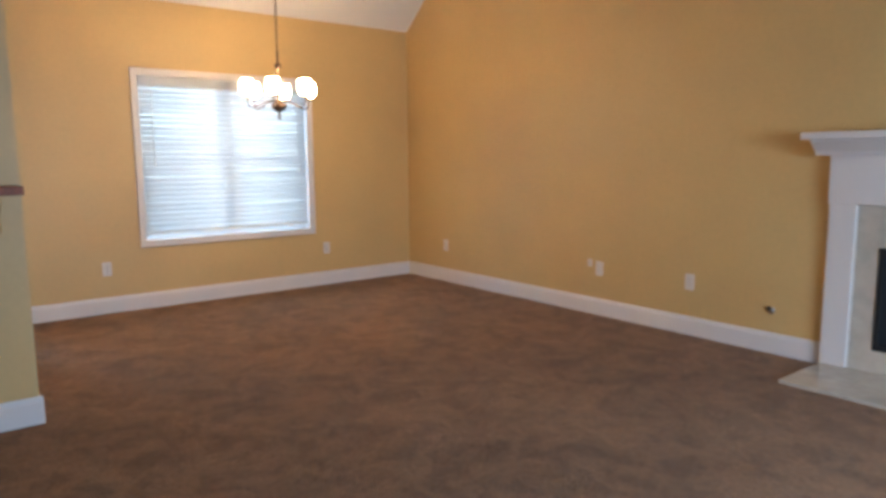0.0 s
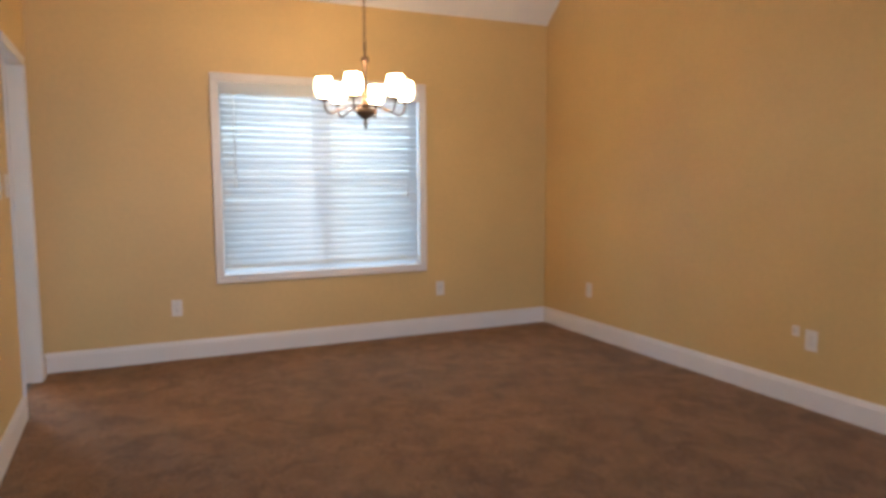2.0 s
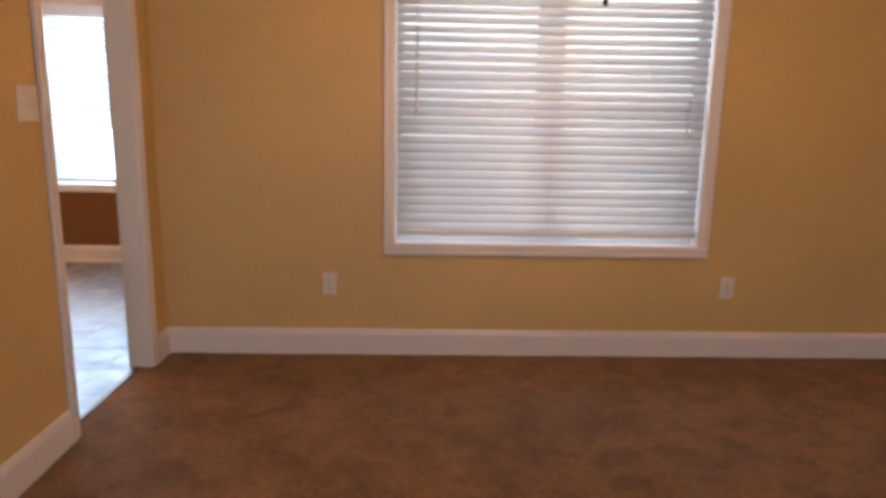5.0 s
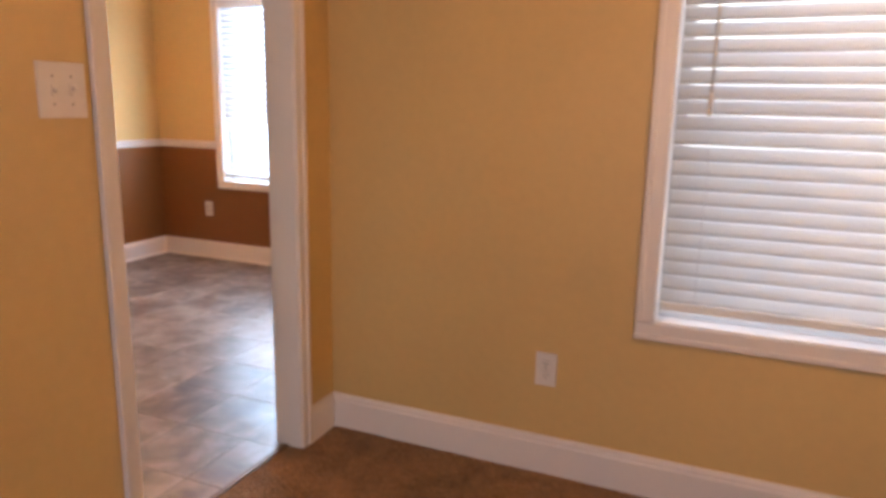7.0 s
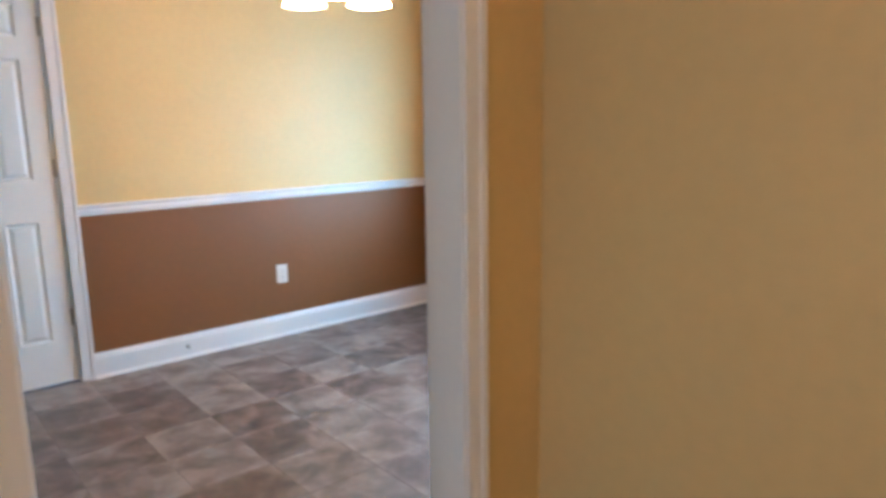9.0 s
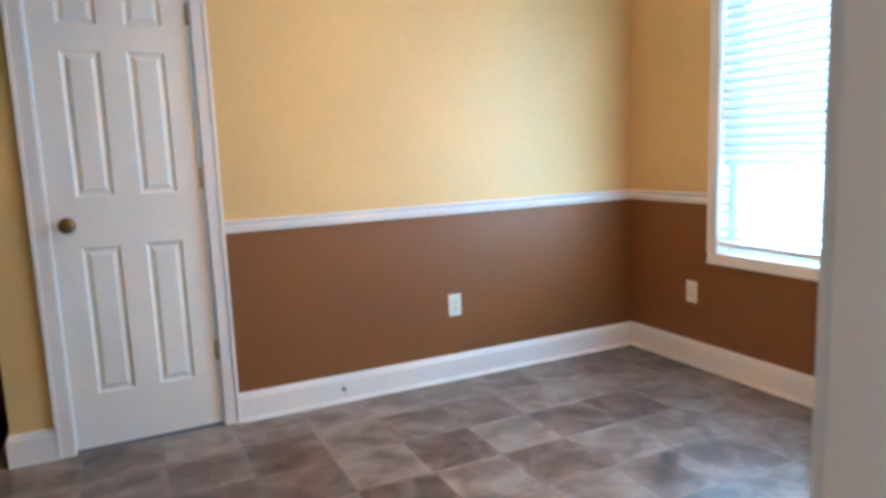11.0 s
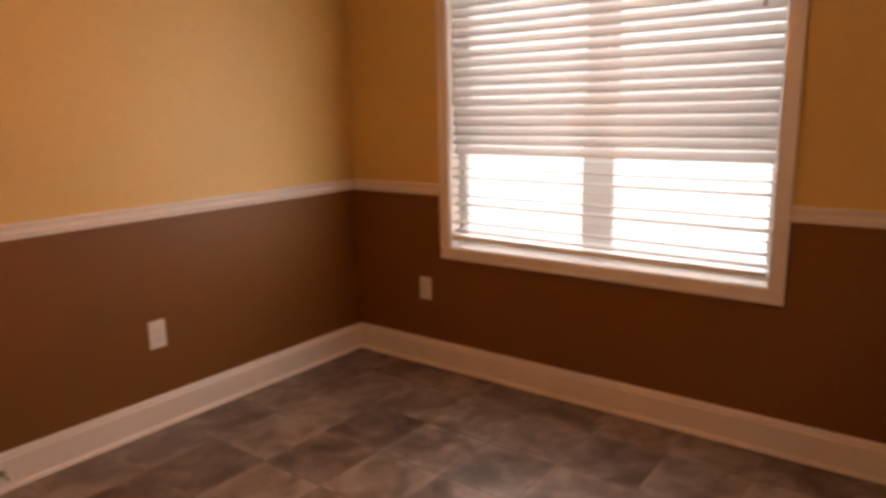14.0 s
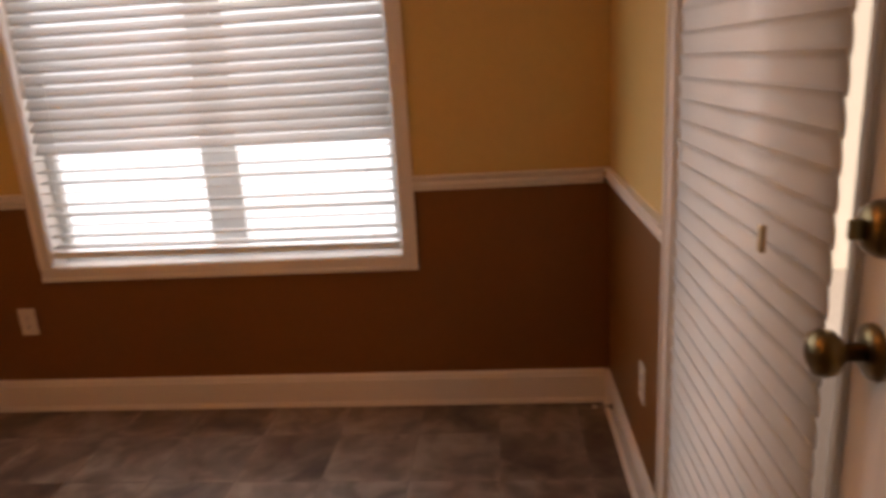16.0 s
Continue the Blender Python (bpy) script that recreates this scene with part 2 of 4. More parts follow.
def tube(bm, points, radius, steps=10):
    """A round bar along the points."""
    rings = []
    pts = [Vector(p) for p in points]
    for k, p in enumerate(pts):
        way = (pts[min(k + 1, len(pts) - 1)] - pts[max(k - 1, 0)]).normalized()
        q = way.to_track_quat("Z", "Y")
        rad = radius[k] if isinstance(radius, (list, tuple)) else radius
        rings.append([bm.verts.new(p + q @ Vector((rad * math.cos(2 * math.pi * j / steps), rad * math.sin(2 * math.pi * j / steps), 0))) for j in range(steps)])
    for a, b in zip(rings, rings[1:]):
        for j in range(steps):
            bm.faces.new((a[j], a[(j + 1) % steps], b[(j + 1) % steps], b[j])).smooth = True
    bm.faces.new(rings[0][::-1])
    bm.faces.new(rings[-1])
    return bm


def moulding(bm, profile, length, x0=0.0):
    """A profile of (out, z) pairs, out of the wall towards -y, run along x."""
    a = [bm.verts.new((x0, -d, z)) for d, z in profile]
    b = [bm.verts.new((x0 + length, -d, z)) for d, z in profile]
    n = len(profile)
    for k in range(n):
        bm.faces.new((a[k], a[(k + 1) % n], b[(k + 1) % n], b[k]))
    bm.faces.new(a[::-1])
    bm.faces.new(b)
    return bm


def panelled(name, m, u0, u1, z0, z1, thick, holes=(), front=(YELLOW,), back=(SIDING,), label="", cut=None, cut_back=None):
    """A wall in the plane y = 0 of m, its room on -y and its thickness on +y, with openings through it.
    cut, cut_back: height under which the second paint of that side begins."""
    us = sorted({u0, u1, *[v for h in holes for v in h[:2]]})
    zs = sorted({z0, z1, *[v for h in holes for v in h[2:]], *[v for v in (cut, cut_back) if v is not None]})
    solid = {}
    for i in range(len(us) - 1):
        for j in range(len(zs) - 1):
            cu, cz = (us[i] + us[i + 1]) / 2, (zs[j] + zs[j + 1]) / 2
            solid[i, j] = not any(h[0] < cu < h[1] and h[2] < cz < h[3] for h in holes)
    bm = bmesh.new()
    mats = [*front, *back]
    cache = {}

    def vert(*p):
        if p not in cache:
            cache[p] = bm.verts.new(p)
        return cache[p]

    def quad(ps, mat):
        bm.faces.new([vert(*p) for p in ps]).material_index = mat

    for (i, j), s in solid.items():
        if not s:
            continue
        a, b, c, d = us[i], us[i + 1], zs[j], zs[j + 1]
        low = cut is not None and d <= cut + 1e-6
        low_back = cut_back is not None and d <= cut_back + 1e-6
        quad([(a, 0, c), (b, 0, c), (b, 0, d), (a, 0, d)], 1 if low else 0)
        quad([(b, thick, c), (a, thick, c), (a, thick, d), (b, thick, d)], len(front) + (1 if low_back else 0))
        for di, dj, ps in ((-1, 0, [(a, thick, c), (a, 0, c), (a, 0, d), (a, thick, d)]), (1, 0, [(b, 0, c), (b, thick, c), (b, thick, d), (b, 0, d)]),
                           (0, -1, [(a, 0, c), (a, thick, c), (b, thick, c), (b, 0, c)]), (0, 1, [(a, 0, d), (b, 0, d), (b, thick, d), (a, thick, d)])):
            if not solid.get((i + di, j + dj), False):
                quad(ps, 0)
    ob = part(name, bm, mats)
    ob.matrix_basis = m
    return setting(ob, label, "wall")


def prism(name, pts, axis_to, mat, label, category):
    """A solid from a flat outline pts, pushed by the vector axis_to."""
    bm = bmesh.new()
    a = [bm.verts.new(p) for p in pts]
    b = [bm.verts.new(Vector(p) + Vector(axis_to)) for p in pts]
    n = len(pts)
    bm.faces.new(a[::-1])
    bm.faces.new(b)
    for k in range(n):
        bm.faces.new((a[k], a[(k + 1) % n], b[(k + 1) % n], b[k]))
    return setting(part(name, bm, mat), label, category)


# ---- plan ----
EAST, NORTH = 4.0, 0.0
WALL = 0.095
NOOK_W, NOOK_N, NOOK_E = -2.973, 2.12, -0.095
BAR_Y = -2.44
BACK_Y, FAR_W = -8.5, -3.65
EAVE, SLOPE, TOP = 2.65, 0.85, 3.755
FLAT = 2.44
WIN1 = (1.134, 2.822, 0.543, 2.074)
WIN2 = (-2.382, -0.827, 0.578, 2.085)
TRIMW = 0.055
DOORWAY = (-0.954, -0.228, 2.015)
PORCH = (0.255, 1.152, 2.04)
BASE_H = 0.138
RAIL = (0.886, 0.943)


def vault(y):
    return min(EAVE - SLOPE * y, TOP)


SOUTH_FACE, EAST_FACE, WEST_FACE = 0, 90, -90


# ---- floors ----
def carpet_floor():
    bm = bmesh.new()
    step = 0.03

    def sheet(x0, x1, y0, y1):
        nx, ny = round((x1 - x0) / step), round((y1 - y0) / step)
        rows = []
        for j in range(ny + 1):
            rows.append([])
            for i in range(nx + 1):
                x, y = x0 + (x1 - x0) * i / nx, y0 + (y1 - y0) * j / ny
                z = 0.004 * noise.noise((x * 4, y * 4, 0)) + 0.002 * noise.noise((x * 9, y * 9, 5))
                rows[-1].append(bm.verts.new((x, y, z)))
        for j in range(ny):
            for i in range(nx):
                bm.faces.new((rows[j][i], rows[j][i + 1], rows[j + 1][i + 1], rows[j + 1][i])).smooth = True

    sheet(0.0, EAST, BACK_Y, NORTH)
    sheet(FAR_W, 0.0, BACK_Y, BAR_Y)
    sheet(-0.06, 0.0, DOORWAY[0], DOORWAY[1])
    return setting(part("floor_carpet", bm, CARPET), "worn brown cut pile carpet with faint traffic marks", "floor")


carpet_floor()
setting(part("floor_slab", boxed(FAR_W - 0.2, EAST + 0.4, BACK_Y - 0.2, NOOK_N + 0.2, -0.25, -0.02), GROUT), "plain concrete slab under the house", "floor")
nook_floor = setting(part("floor_vinyl", boxed(FAR_W, -0.06, BAR_Y + 0.11, NOOK_N, -0.02, -0.0010), GROUT), "grey-brown slate look vinyl floor", "floor")

# ---- walls ----
NW = pose(0, NORTH, 0, 0, 0, SOUTH_FACE)
panelled("wall_north", NW, 0.0, EAST + 0.15, 0, EAVE, 0.15, [(WIN1[0] + 0.045, WIN1[1] - 0.045, WIN1[2] + 0.045, WIN1[3] - 0.045)],
         label="yellow painted wall with a wide blind-covered window")
# the wall between living room and nook; local x runs along world y
panelled("wall_west", pose(0, 0, 0, 0, 0, EAST_FACE), BAR_Y, NOOK_N + 0.15, 0, EAVE, WALL,
         [(DOORWAY[0] - 0.015, DOORWAY[1] + 0.015, -1, DOORWAY[2] + 0.015), (PORCH[0] - 0.02, PORCH[1] + 0.02, -1, PORCH[2] + 0.02)],
         front=(YELLOW,), back=(YELLOW, BROWN), cut_back=0.91, label="yellow painted wall with a cased opening to the nook")
panelled("wall_east", pose(EAST, 0, 0, 0, 0, WEST_FACE), 0, -BACK_Y, 0, EAVE, 0.15, [(4.745, 5.715, 0.155, 0.765)],
         label="yellow painted wall with a white fireplace")
panelled("wall_nook_west_stub", pose(NOOK_W, 0, 0, 0, 0, EAST_FACE), -1.125, -0.28, 0, FLAT, WALL, [(-0.910, -0.28, -1, 2.045)],
         front=(YELLOW,), back=(YELLOW,), label="plain yellow end of the nook wall round a door")
panelled("wall_nook_west", pose(NOOK_W, 0, 0, 0, 0, EAST_FACE), -0.28, NOOK_N + 0.15, 0, FLAT, WALL, [],
         front=(YELLOW, BROWN), back=(YELLOW,), cut=0.91, label="two-tone nook wall, yellow over brown")
panelled("wall_nook_north", pose(0, NOOK_N, 0, 0, 0, SOUTH_FACE), NOOK_W, NOOK_E, 0, FLAT, 0.15,
         [(WIN2[0] + 0.045, WIN2[1] - 0.045, WIN2[2] + 0.045, WIN2[3] - 0.045)], front=(YELLOW, BROWN), cut=0.91,
         label="two-tone nook wall, yellow over brown, with a blind-covered window")
panelled("wall_bar", pose(0, BAR_Y, 0, 0, 0, SOUTH_FACE), FAR_W, -WALL, 0, vault(BAR_Y), 0.11, back=(YELLOW,), label="plain yellow wall between living room and kitchen")
panelled("wall_kitchen_west", pose(FAR_W, 0, 0, 0, 0, EAST_FACE), BAR_Y, -1.045, 0, FLAT, 0.12, label="plain yellow kitchen wall")
panelled("wall_kitchen_return", pose(0, -1.045, 0, 0, 0, SOUTH_FACE), FAR_W, NOOK_W - WALL, 0, FLAT, 0.1, label="plain yellow kitchen wall")
panelled("wall_far_west", pose(FAR_W, 0, 0, 0, 0, EAST_FACE), BACK_Y, BAR_Y, 0, EAVE, 0.12, label="plain yellow wall")
panelled("wall_south", pose(0, BACK_Y, 0, 0, 0, 180), -EAST - 0.15, -FAR_W + 0.12, 0, EAVE, 0.15, [(-2.7, -0.5, 0.3, 2.0)], label="plain yellow wall with a front window")
KNEE = -(TOP - EAVE) / SLOPE
prism("wall_gable_east", [(EAST, BACK_Y, EAVE), (EAST, BACK_Y, TOP), (EAST, KNEE, TOP), (EAST, 0, EAVE)], (0.15, 0, 0), YELLOW, "yellow painted upper wall under the sloping ceiling", "wall")
prism("wall_gable_far_west", [(FAR_W, BACK_Y, EAVE), (FAR_W, BACK_Y, TOP), (FAR_W, BAR_Y, TOP), (FAR_W, BAR_Y, EAVE)], (-0.12, 0, 0), YELLOW, "yellow painted upper wall", "wall")
prism("wall_gable_dining", [(0, BAR_Y, EAVE), (0, BAR_Y, TOP), (0, KNEE, TOP), (0, 0, EAVE)], (-WALL, 0, 0), YELLOW, "yellow painted upper wall above the opening", "wall")
prism("wall_gable_south", [(FAR_W - 0.12, BACK_Y, EAVE), (FAR_W - 0.12, BACK_Y, TOP), (EAST + 0.15, BACK_Y, TOP), (EAST + 0.15, BACK_Y, EAVE)], (0, -0.15, 0), YELLOW, "yellow painted upper wall", "wall")

# ---- ceilings ----
X0 = FAR_W - 0.12
prism("ceiling_slope", [(X0, 0.15, EAVE - SLOPE * 0.15), (X0, KNEE, TOP), (X0, KNEE, TOP + 0.15), (X0, 0.15, EAVE + 0.15)], (EAST - FAR_W + 0.27, 0, 0), CEILING, "off-white sloping plaster ceiling", "ceiling")
prism("ceiling_flat", [(X0, KNEE, TOP), (X0, BACK_Y - 0.15, TOP), (X0, BACK_Y - 0.15, TOP + 0.15), (X0, KNEE, TOP + 0.15)], (EAST - FAR_W + 0.27, 0, 0), CEILING, "off-white flat plaster ceiling", "ceiling")
setting(part("ceiling_nook", boxed(FAR_W - 0.12, -WALL, BAR_Y + 0.11, NOOK_N + 0.15, FLAT, FLAT + 0.12), CEILING), "flat off-white nook ceiling", "ceiling")

# ---- skirting, rails and casings ----
BASE = [(0, 0), (0.016, 0), (0.016, BASE_H * 0.80), (0.012, BASE_H * 0.86), (0.011, BASE_H * 0.92), (0.006, BASE_H * 0.97), (0.005, BASE_H), (0, BASE_H)]
SHOE = [(0.016, 0.0), (0.028, 0.0), (0.027, 0.008), (0.023, 0.014), (0.016, 0.017)]
CHAIR = [(0, RAIL[0]), (0.010, RAIL[0]), (0.012, RAIL[0] + 0.012), (0.018, RAIL[0] + 0.017), (0.018, RAIL[0] + 0.026), (0.011, RAIL[0] + 0.031),
         (0.013, RAIL[0] + 0.040), (0.024, RAIL[0] + 0.048), (0.024, RAIL[1]), (0, RAIL[1])]


def run(name, profile, m, length, label, category="trim", mat=TRIM):
    ob = part(name, moulding(bmesh.new(), profile, length), mat)
    ob.matrix_basis = m
    return setting(ob, label, category)


BASE_LABEL = "white painted wooden skirting along the wall"
E = 0.016
run("baseboard_north", BASE, pose(0, 0, 0), EAST, BASE_LABEL)
run("baseboard_east", BASE, pose(EAST, -E, 0, 0, 0, WEST_FACE), 4.48, BASE_LABEL)
run("baseboard_east_far", BASE, pose(EAST, -5.98, 0, 0, 0, WEST_FACE), -BACK_Y - 5.98, BASE_LABEL)
run("baseboard_west", BASE, pose(0, BAR_Y, 0, 0, 0, EAST_FACE), DOORWAY[0] - TRIMW - BAR_Y, BASE_LABEL)
run("baseboard_west_stub", BASE, pose(0, DOORWAY[1] + TRIMW, 0, 0, 0, EAST_FACE), -DOORWAY[1] - TRIMW - E, BASE_LABEL)
run("baseboard_bar", BASE, pose(FAR_W, BAR_Y, 0), -FAR_W + E, BASE_LABEL)
run("baseboard_nook_west", BASE, pose(NOOK_W, -0.222, 0, 0, 0, EAST_FACE), NOOK_N + 0.222, BASE_LABEL)
run("baseboard_nook_west_stub", BASE, pose(NOOK_W, -1.125, 0, 0, 0, EAST_FACE), 0.158, BASE_LABEL)
run("baseboard_nook_end", BASE, pose(NOOK_W - WALL, -1.125, 0), WALL + E, BASE_LABEL)
run("baseboard_nook_north", BASE, pose(NOOK_W + E, NOOK_N, 0), NOOK_E - NOOK_W - 2 * E, BASE_LABEL)
run("baseboard_nook_east", BASE, pose(NOOK_E, NOOK_N, 0, 0, 0, WEST_FACE), NOOK_N - PORCH[1] - 0.063, BASE_LABEL)
for n, m, length in (("west", pose(NOOK_W, -0.222, 0, 0, 0, EAST_FACE), NOOK_N + 0.222 - 0.024), ("north", pose(NOOK_W + E, NOOK_N, 0), NOOK_E - NOOK_W - 2 * E),
                     ("east", pose(NOOK_E, NOOK_N - 0.024, 0, 0, 0, WEST_FACE), NOOK_N - PORCH[1] - 0.087)):
    run("shoe_nook_" + n, SHOE, m, length, "white quarter-round strip at the skirting's foot")
CHAIR_LABEL = "white moulded chair rail between two paints"
run("chair_rail_west", CHAIR, pose(NOOK_W, -0.222, 0, 0, 0, EAST_FACE), NOOK_N + 0.222, CHAIR_LABEL)
run("chair_rail_north_a", CHAIR, pose(NOOK_W + 0.024, NOOK_N, 0), WIN2[0] - NOOK_W - 0.024, CHAIR_LABEL)
run("chair_rail_north_b", CHAIR, pose(WIN2[1], NOOK_N, 0), NOOK_E - WIN2[1] - 0.024, CHAIR_LABEL)
run("chair_rail_east", CHAIR, pose(NOOK_E, NOOK_N, 0, 0, 0, WEST_FACE), NOOK_N - PORCH[1] - 0.063, CHAIR_LABEL)


def casing_bar(u0, u1, z0, z1, out=0.018, inner="bottom"):
    """One flat casing board with a thin raised back band."""
    bm = boxed(u0, u1, -out * 0.72, 0.0, z0, z1, bevel=0.004)
    if u1 - u0 > z1 - z0:
        a, b = (z1 - 0.016, z1) if inner == "bottom" else (z0, z0 + 0.016)
        return box(bm, u0 - 0.001, u1 + 0.001, -out, -0.001, a - 0.001, b + 0.001, bevel=0.004)
    a, b = (u0, u0 + 0.016) if inner == "right" else (u1 - 0.016, u1)
    return box(bm, a - 0.001, b + 0.001, -out, -0.001, z0, z1, bevel=0.004)


def door_casing(name, m, u0, u1, top, wide, label, depth, far_side=True):
    """A cased opening: side and head boards on the room's side, and a lining through the wall."""
    t = thing(name, m, label, "door frame", kind="structure")
    part("casing", casing_bar(u0 - wide, u0 - 0.004, 0, top + 0.004, inner="right"), TRIM, t)
    part("casing", casing_bar(u1 + 0.004, u1 + wide, 0, top + 0.004, inner="left"), TRIM, t)
    part("casing", casing_bar(u0 - wide, u1 + wide, top + 0.005, top + wide, inner="bottom"), TRIM, t)
    part("jamb", boxed(u0 - 0.014, u0, -0.004, depth + 0.004, 0, top, bevel=0.002), TRIM, t)
    part("jamb", boxed(u1, u1 + 0.014, -0.004, depth + 0.004, 0, top, bevel=0.002), TRIM, t)
    part("head", boxed(u0 - 0.014, u1 + 0.014, -0.004, depth + 0.004, top, top + 0.014, bevel=0.002), TRIM, t)
    if far_side:
        bars = ((u0 - wide, u0 - 0.004, 0, top + 0.004), (u1 + 0.004, u1 + wide, 0, top + 0.004), (u0 - wide, u1 + wide, top + 0.005, top + wide))
        for b in bars:
            part("casing", boxed(b[0], b[1], depth, depth + 0.016, b[2], b[3], bevel=0.004), TRIM, t)
    return t


door_casing("doorway", pose(0, 0, 0, 0, 0, EAST_FACE), DOORWAY[0], DOORWAY[1], DOORWAY[2], TRIMW, "white cased opening without a door, between carpet and vinyl", WALL)
part("threshold", boxed(-0.075, -0.052, DOORWAY[0], DOORWAY[1], -0.004, 0.006, bevel=0.003), BRONZE)
tagged(bpy.data.objects["threshold"], "thin dark strip where carpet meets vinyl", "threshold", kind="structure")


# ---- windows and blinds ----
def window(name, m, w, h, label):
    """A twin double-hung window in its casing; origin at the casing's lower left corner, the room on -y."""
    t = thing(name, m, label, "window", kind="structure")
    k = TRIMW
    part("casing", casing_bar(0, k, k + 0.001, h - k - 0.001, inner="right"), TRIM, t)
    part("casing", casing_bar(w - k, w, k + 0.001, h - k - 0.001, inner="left"), TRIM, t)
    part("casing", casing_bar(0, w, h - k, h, inner="bottom"), TRIM, t)
    part("casing", casing_bar(0, w, 0, k, inner="top"), TRIM, t)
    a = 0.046
    for x0, x1, z0, z1 in ((a, a + 0.012, a, h - a), (w - a - 0.012, w - a, a, h - a), (a + 0.012, w - a - 0.012, a, a + 0.012), (a + 0.012, w - a - 0.012, h - a - 0.012, h - a)):
        part("jamb", boxed(x0, x1, -0.003, 0.148, z0, z1), TRIM, t)
    i, mid = a + 0.012, w / 2
    part("mullion", boxed(mid - 0.036, mid + 0.036, 0.085, 0.145, i, h - i, bevel=0.004), VINYL, t)
    for x0, x1 in ((i, mid - 0.036), (mid + 0.036, w - i)):
        for z0, z1, y in ((i, h / 2 + 0.018, 0.085), (h / 2 - 0.018, h - i, 0.115)):
            s = part("sash", boxed(x0, x0 + 0.035, y, y + 0.028, z0, z1), VINYL, t)
            for q in ((x1 - 0.035, x1, z0, z1), (x0 + 0.035, x1 - 0.035, z0, z0 + 0.036), (x0 + 0.035, x1 - 0.035, z1 - 0.036, z1)):
                part("sash_rail", boxed(q[0], q[1], y + 0.001, y + 0.027, q[2], q[3]), VINYL, s)
            g = part("pane", boxed(x0 + 0.034, x1 - 0.034, y + 0.011, y + 0.015, z0 + 0.034, z1 - 0.034), GLASS, s)
            g.visible_shadow = False
    return t


def slat_mesh(width, depth, m, parent, crown=0.0025):
    """One slat across x, slightly crowned, turned by nothing."""
    bm = bmesh.new()
    n = 5
    top, low = [], []
    for k in range(n):
        f = k / (n - 1) * 2 - 1
        y, z = f * depth / 2, crown * (1 - f * f)
        top.append([bm.verts.new((s * width / 2, y, z + 0.0013)) for s in (-1, 1)])
        low.append([bm.verts.new((s * width / 2, y, z - 0.0013)) for s in (-1, 1)])
    for k in range(n - 1):
        bm.faces.new((top[k][0], top[k][1], top[k + 1][1], top[k + 1][0])).smooth = True
        bm.faces.new((low[k][1], low[k][0], low[k + 1][0], low[k + 1][1])).smooth = True
        for s in (0, 1):
            bm.faces.new((top[k][s], top[k + 1][s], low[k + 1][s], low[k][s]))
    for r in (0, n - 1):
        bm.faces.new((top[r][0], top[r][1], low[r][1], low[r][0]))
    ob = part("slat", bm, SLAT, parent)
    ob.matrix_basis = m
    return ob


def blind(name, m, w, top, bottom, count, tilt, label, sag=0.0, valance=0.075, depth=0.050, seed=1, cord=0.026):
    """A slatted blind; origin at its upper left corner's plane, x across, the room on -y. tilt(k) in degrees, room edge down."""
    rnd = random.Random(seed)
    t = thing(name, m, label, "window blind")
    part("valance", boxed(0, w, -0.034, -0.022, top - valance, top, bevel=0.004), SLAT, t, "white flat valance board")
    part("head_rail", boxed(0.006, w - 0.006, -0.020, 0.028, top - 0.05, top - 0.002, bevel=0.003), SLAT, t)
    z_top, z_low = top - valance + 0.004, bottom + 0.045
    first = None
    for k in range(count):
        z = z_top - (z_top - z_low) * k / (count - 1) + rnd.uniform(-0.0012, 0.0012)
        q = pose(w / 2, 0.004, z, tilt(k) + rnd.uniform(-1, 1), rnd.uniform(-0.12, 0.12) + sag * k / count, 0)
        if first is None:
            first = slat_mesh(w - 0.014, depth, q, t)
        else:
            again("slat", first, q, t)
    rail = part("bottom_rail", boxed(-w / 2 + 0.007, w / 2 - 0.007, -0.026, 0.026, -0.013, 0.013, bevel=0.004), VINYL, t)
    rail.matrix_basis = pose(w / 2, 0.004, bottom + 0.012, 0, sag, 0)
    for x in (0.11, w / 2, w - 0.11):
        for y in ((0.004 - cord, 0.004 + cord) if cord > 0.01 else (0.013,)):
            part("ladder_cord", tube(bmesh.new(), [(x, y, top - valance + 0.01), (x, y, bottom + 0.012)], 0.0008, 6), SLAT, t)
    return t


window("window_dining", pose(WIN1[0], 0, WIN1[2]), WIN1[1] - WIN1[0], WIN1[3] - WIN1[2], "wide white twin double-hung window in a flat white casing")
dining_blind = blind("window_blind", pose(WIN1[0] + 0.060, 0.022, 0), WIN1[1] - WIN1[0] - 0.120, WIN1[3] - 0.060, WIN1[2] + 0.100, 29, lambda k: 57 + 1.5 * math.sin(k * 0.7),
      "white slatted window blind, lowered and half closed", valance=0.085)
window("window_nook", pose(WIN2[0], NOOK_N, WIN2[2]), WIN2[1] - WIN2[0], WIN2[3] - WIN2[2], "wide white twin double-hung window in a flat white casing")
nook_blind = blind("window_blind", pose(WIN2[0] + 0.060, NOOK_N + 0.022, 0), WIN2[1] - WIN2[0] - 0.120, WIN2[3] - 0.060, WIN2[2] + 0.090, 29,
      lambda k: 55 + 2 * math.sin(k * 1.3) if k < 20 else 1 + 8 * math.sin(k * 2.1), "white slatted window blind, lowered, its lowest slats open", valance=0.085, sag=0.35, seed=4)


def blind_wand(t, m, length):
    t = put_at(part("wand", boxed(-0.006, 0.006, -0.006, 0.006, -0.004, 0.012, bevel=0.002), PLATE, t), m)
    part("rod", tube(bmesh.new(), [(0, 0, 0), (0, 0, -length)], 0.004, 8), PLATE, t)
    part("grip", lathe(bmesh.new(), [(0.004, 0.0), (0.0065, -0.01), (0.006, -0.06), (0.003, -0.068)], Matrix.Translation((0, 0, -length + 0.002)), 10), PLATE, t)
    return t


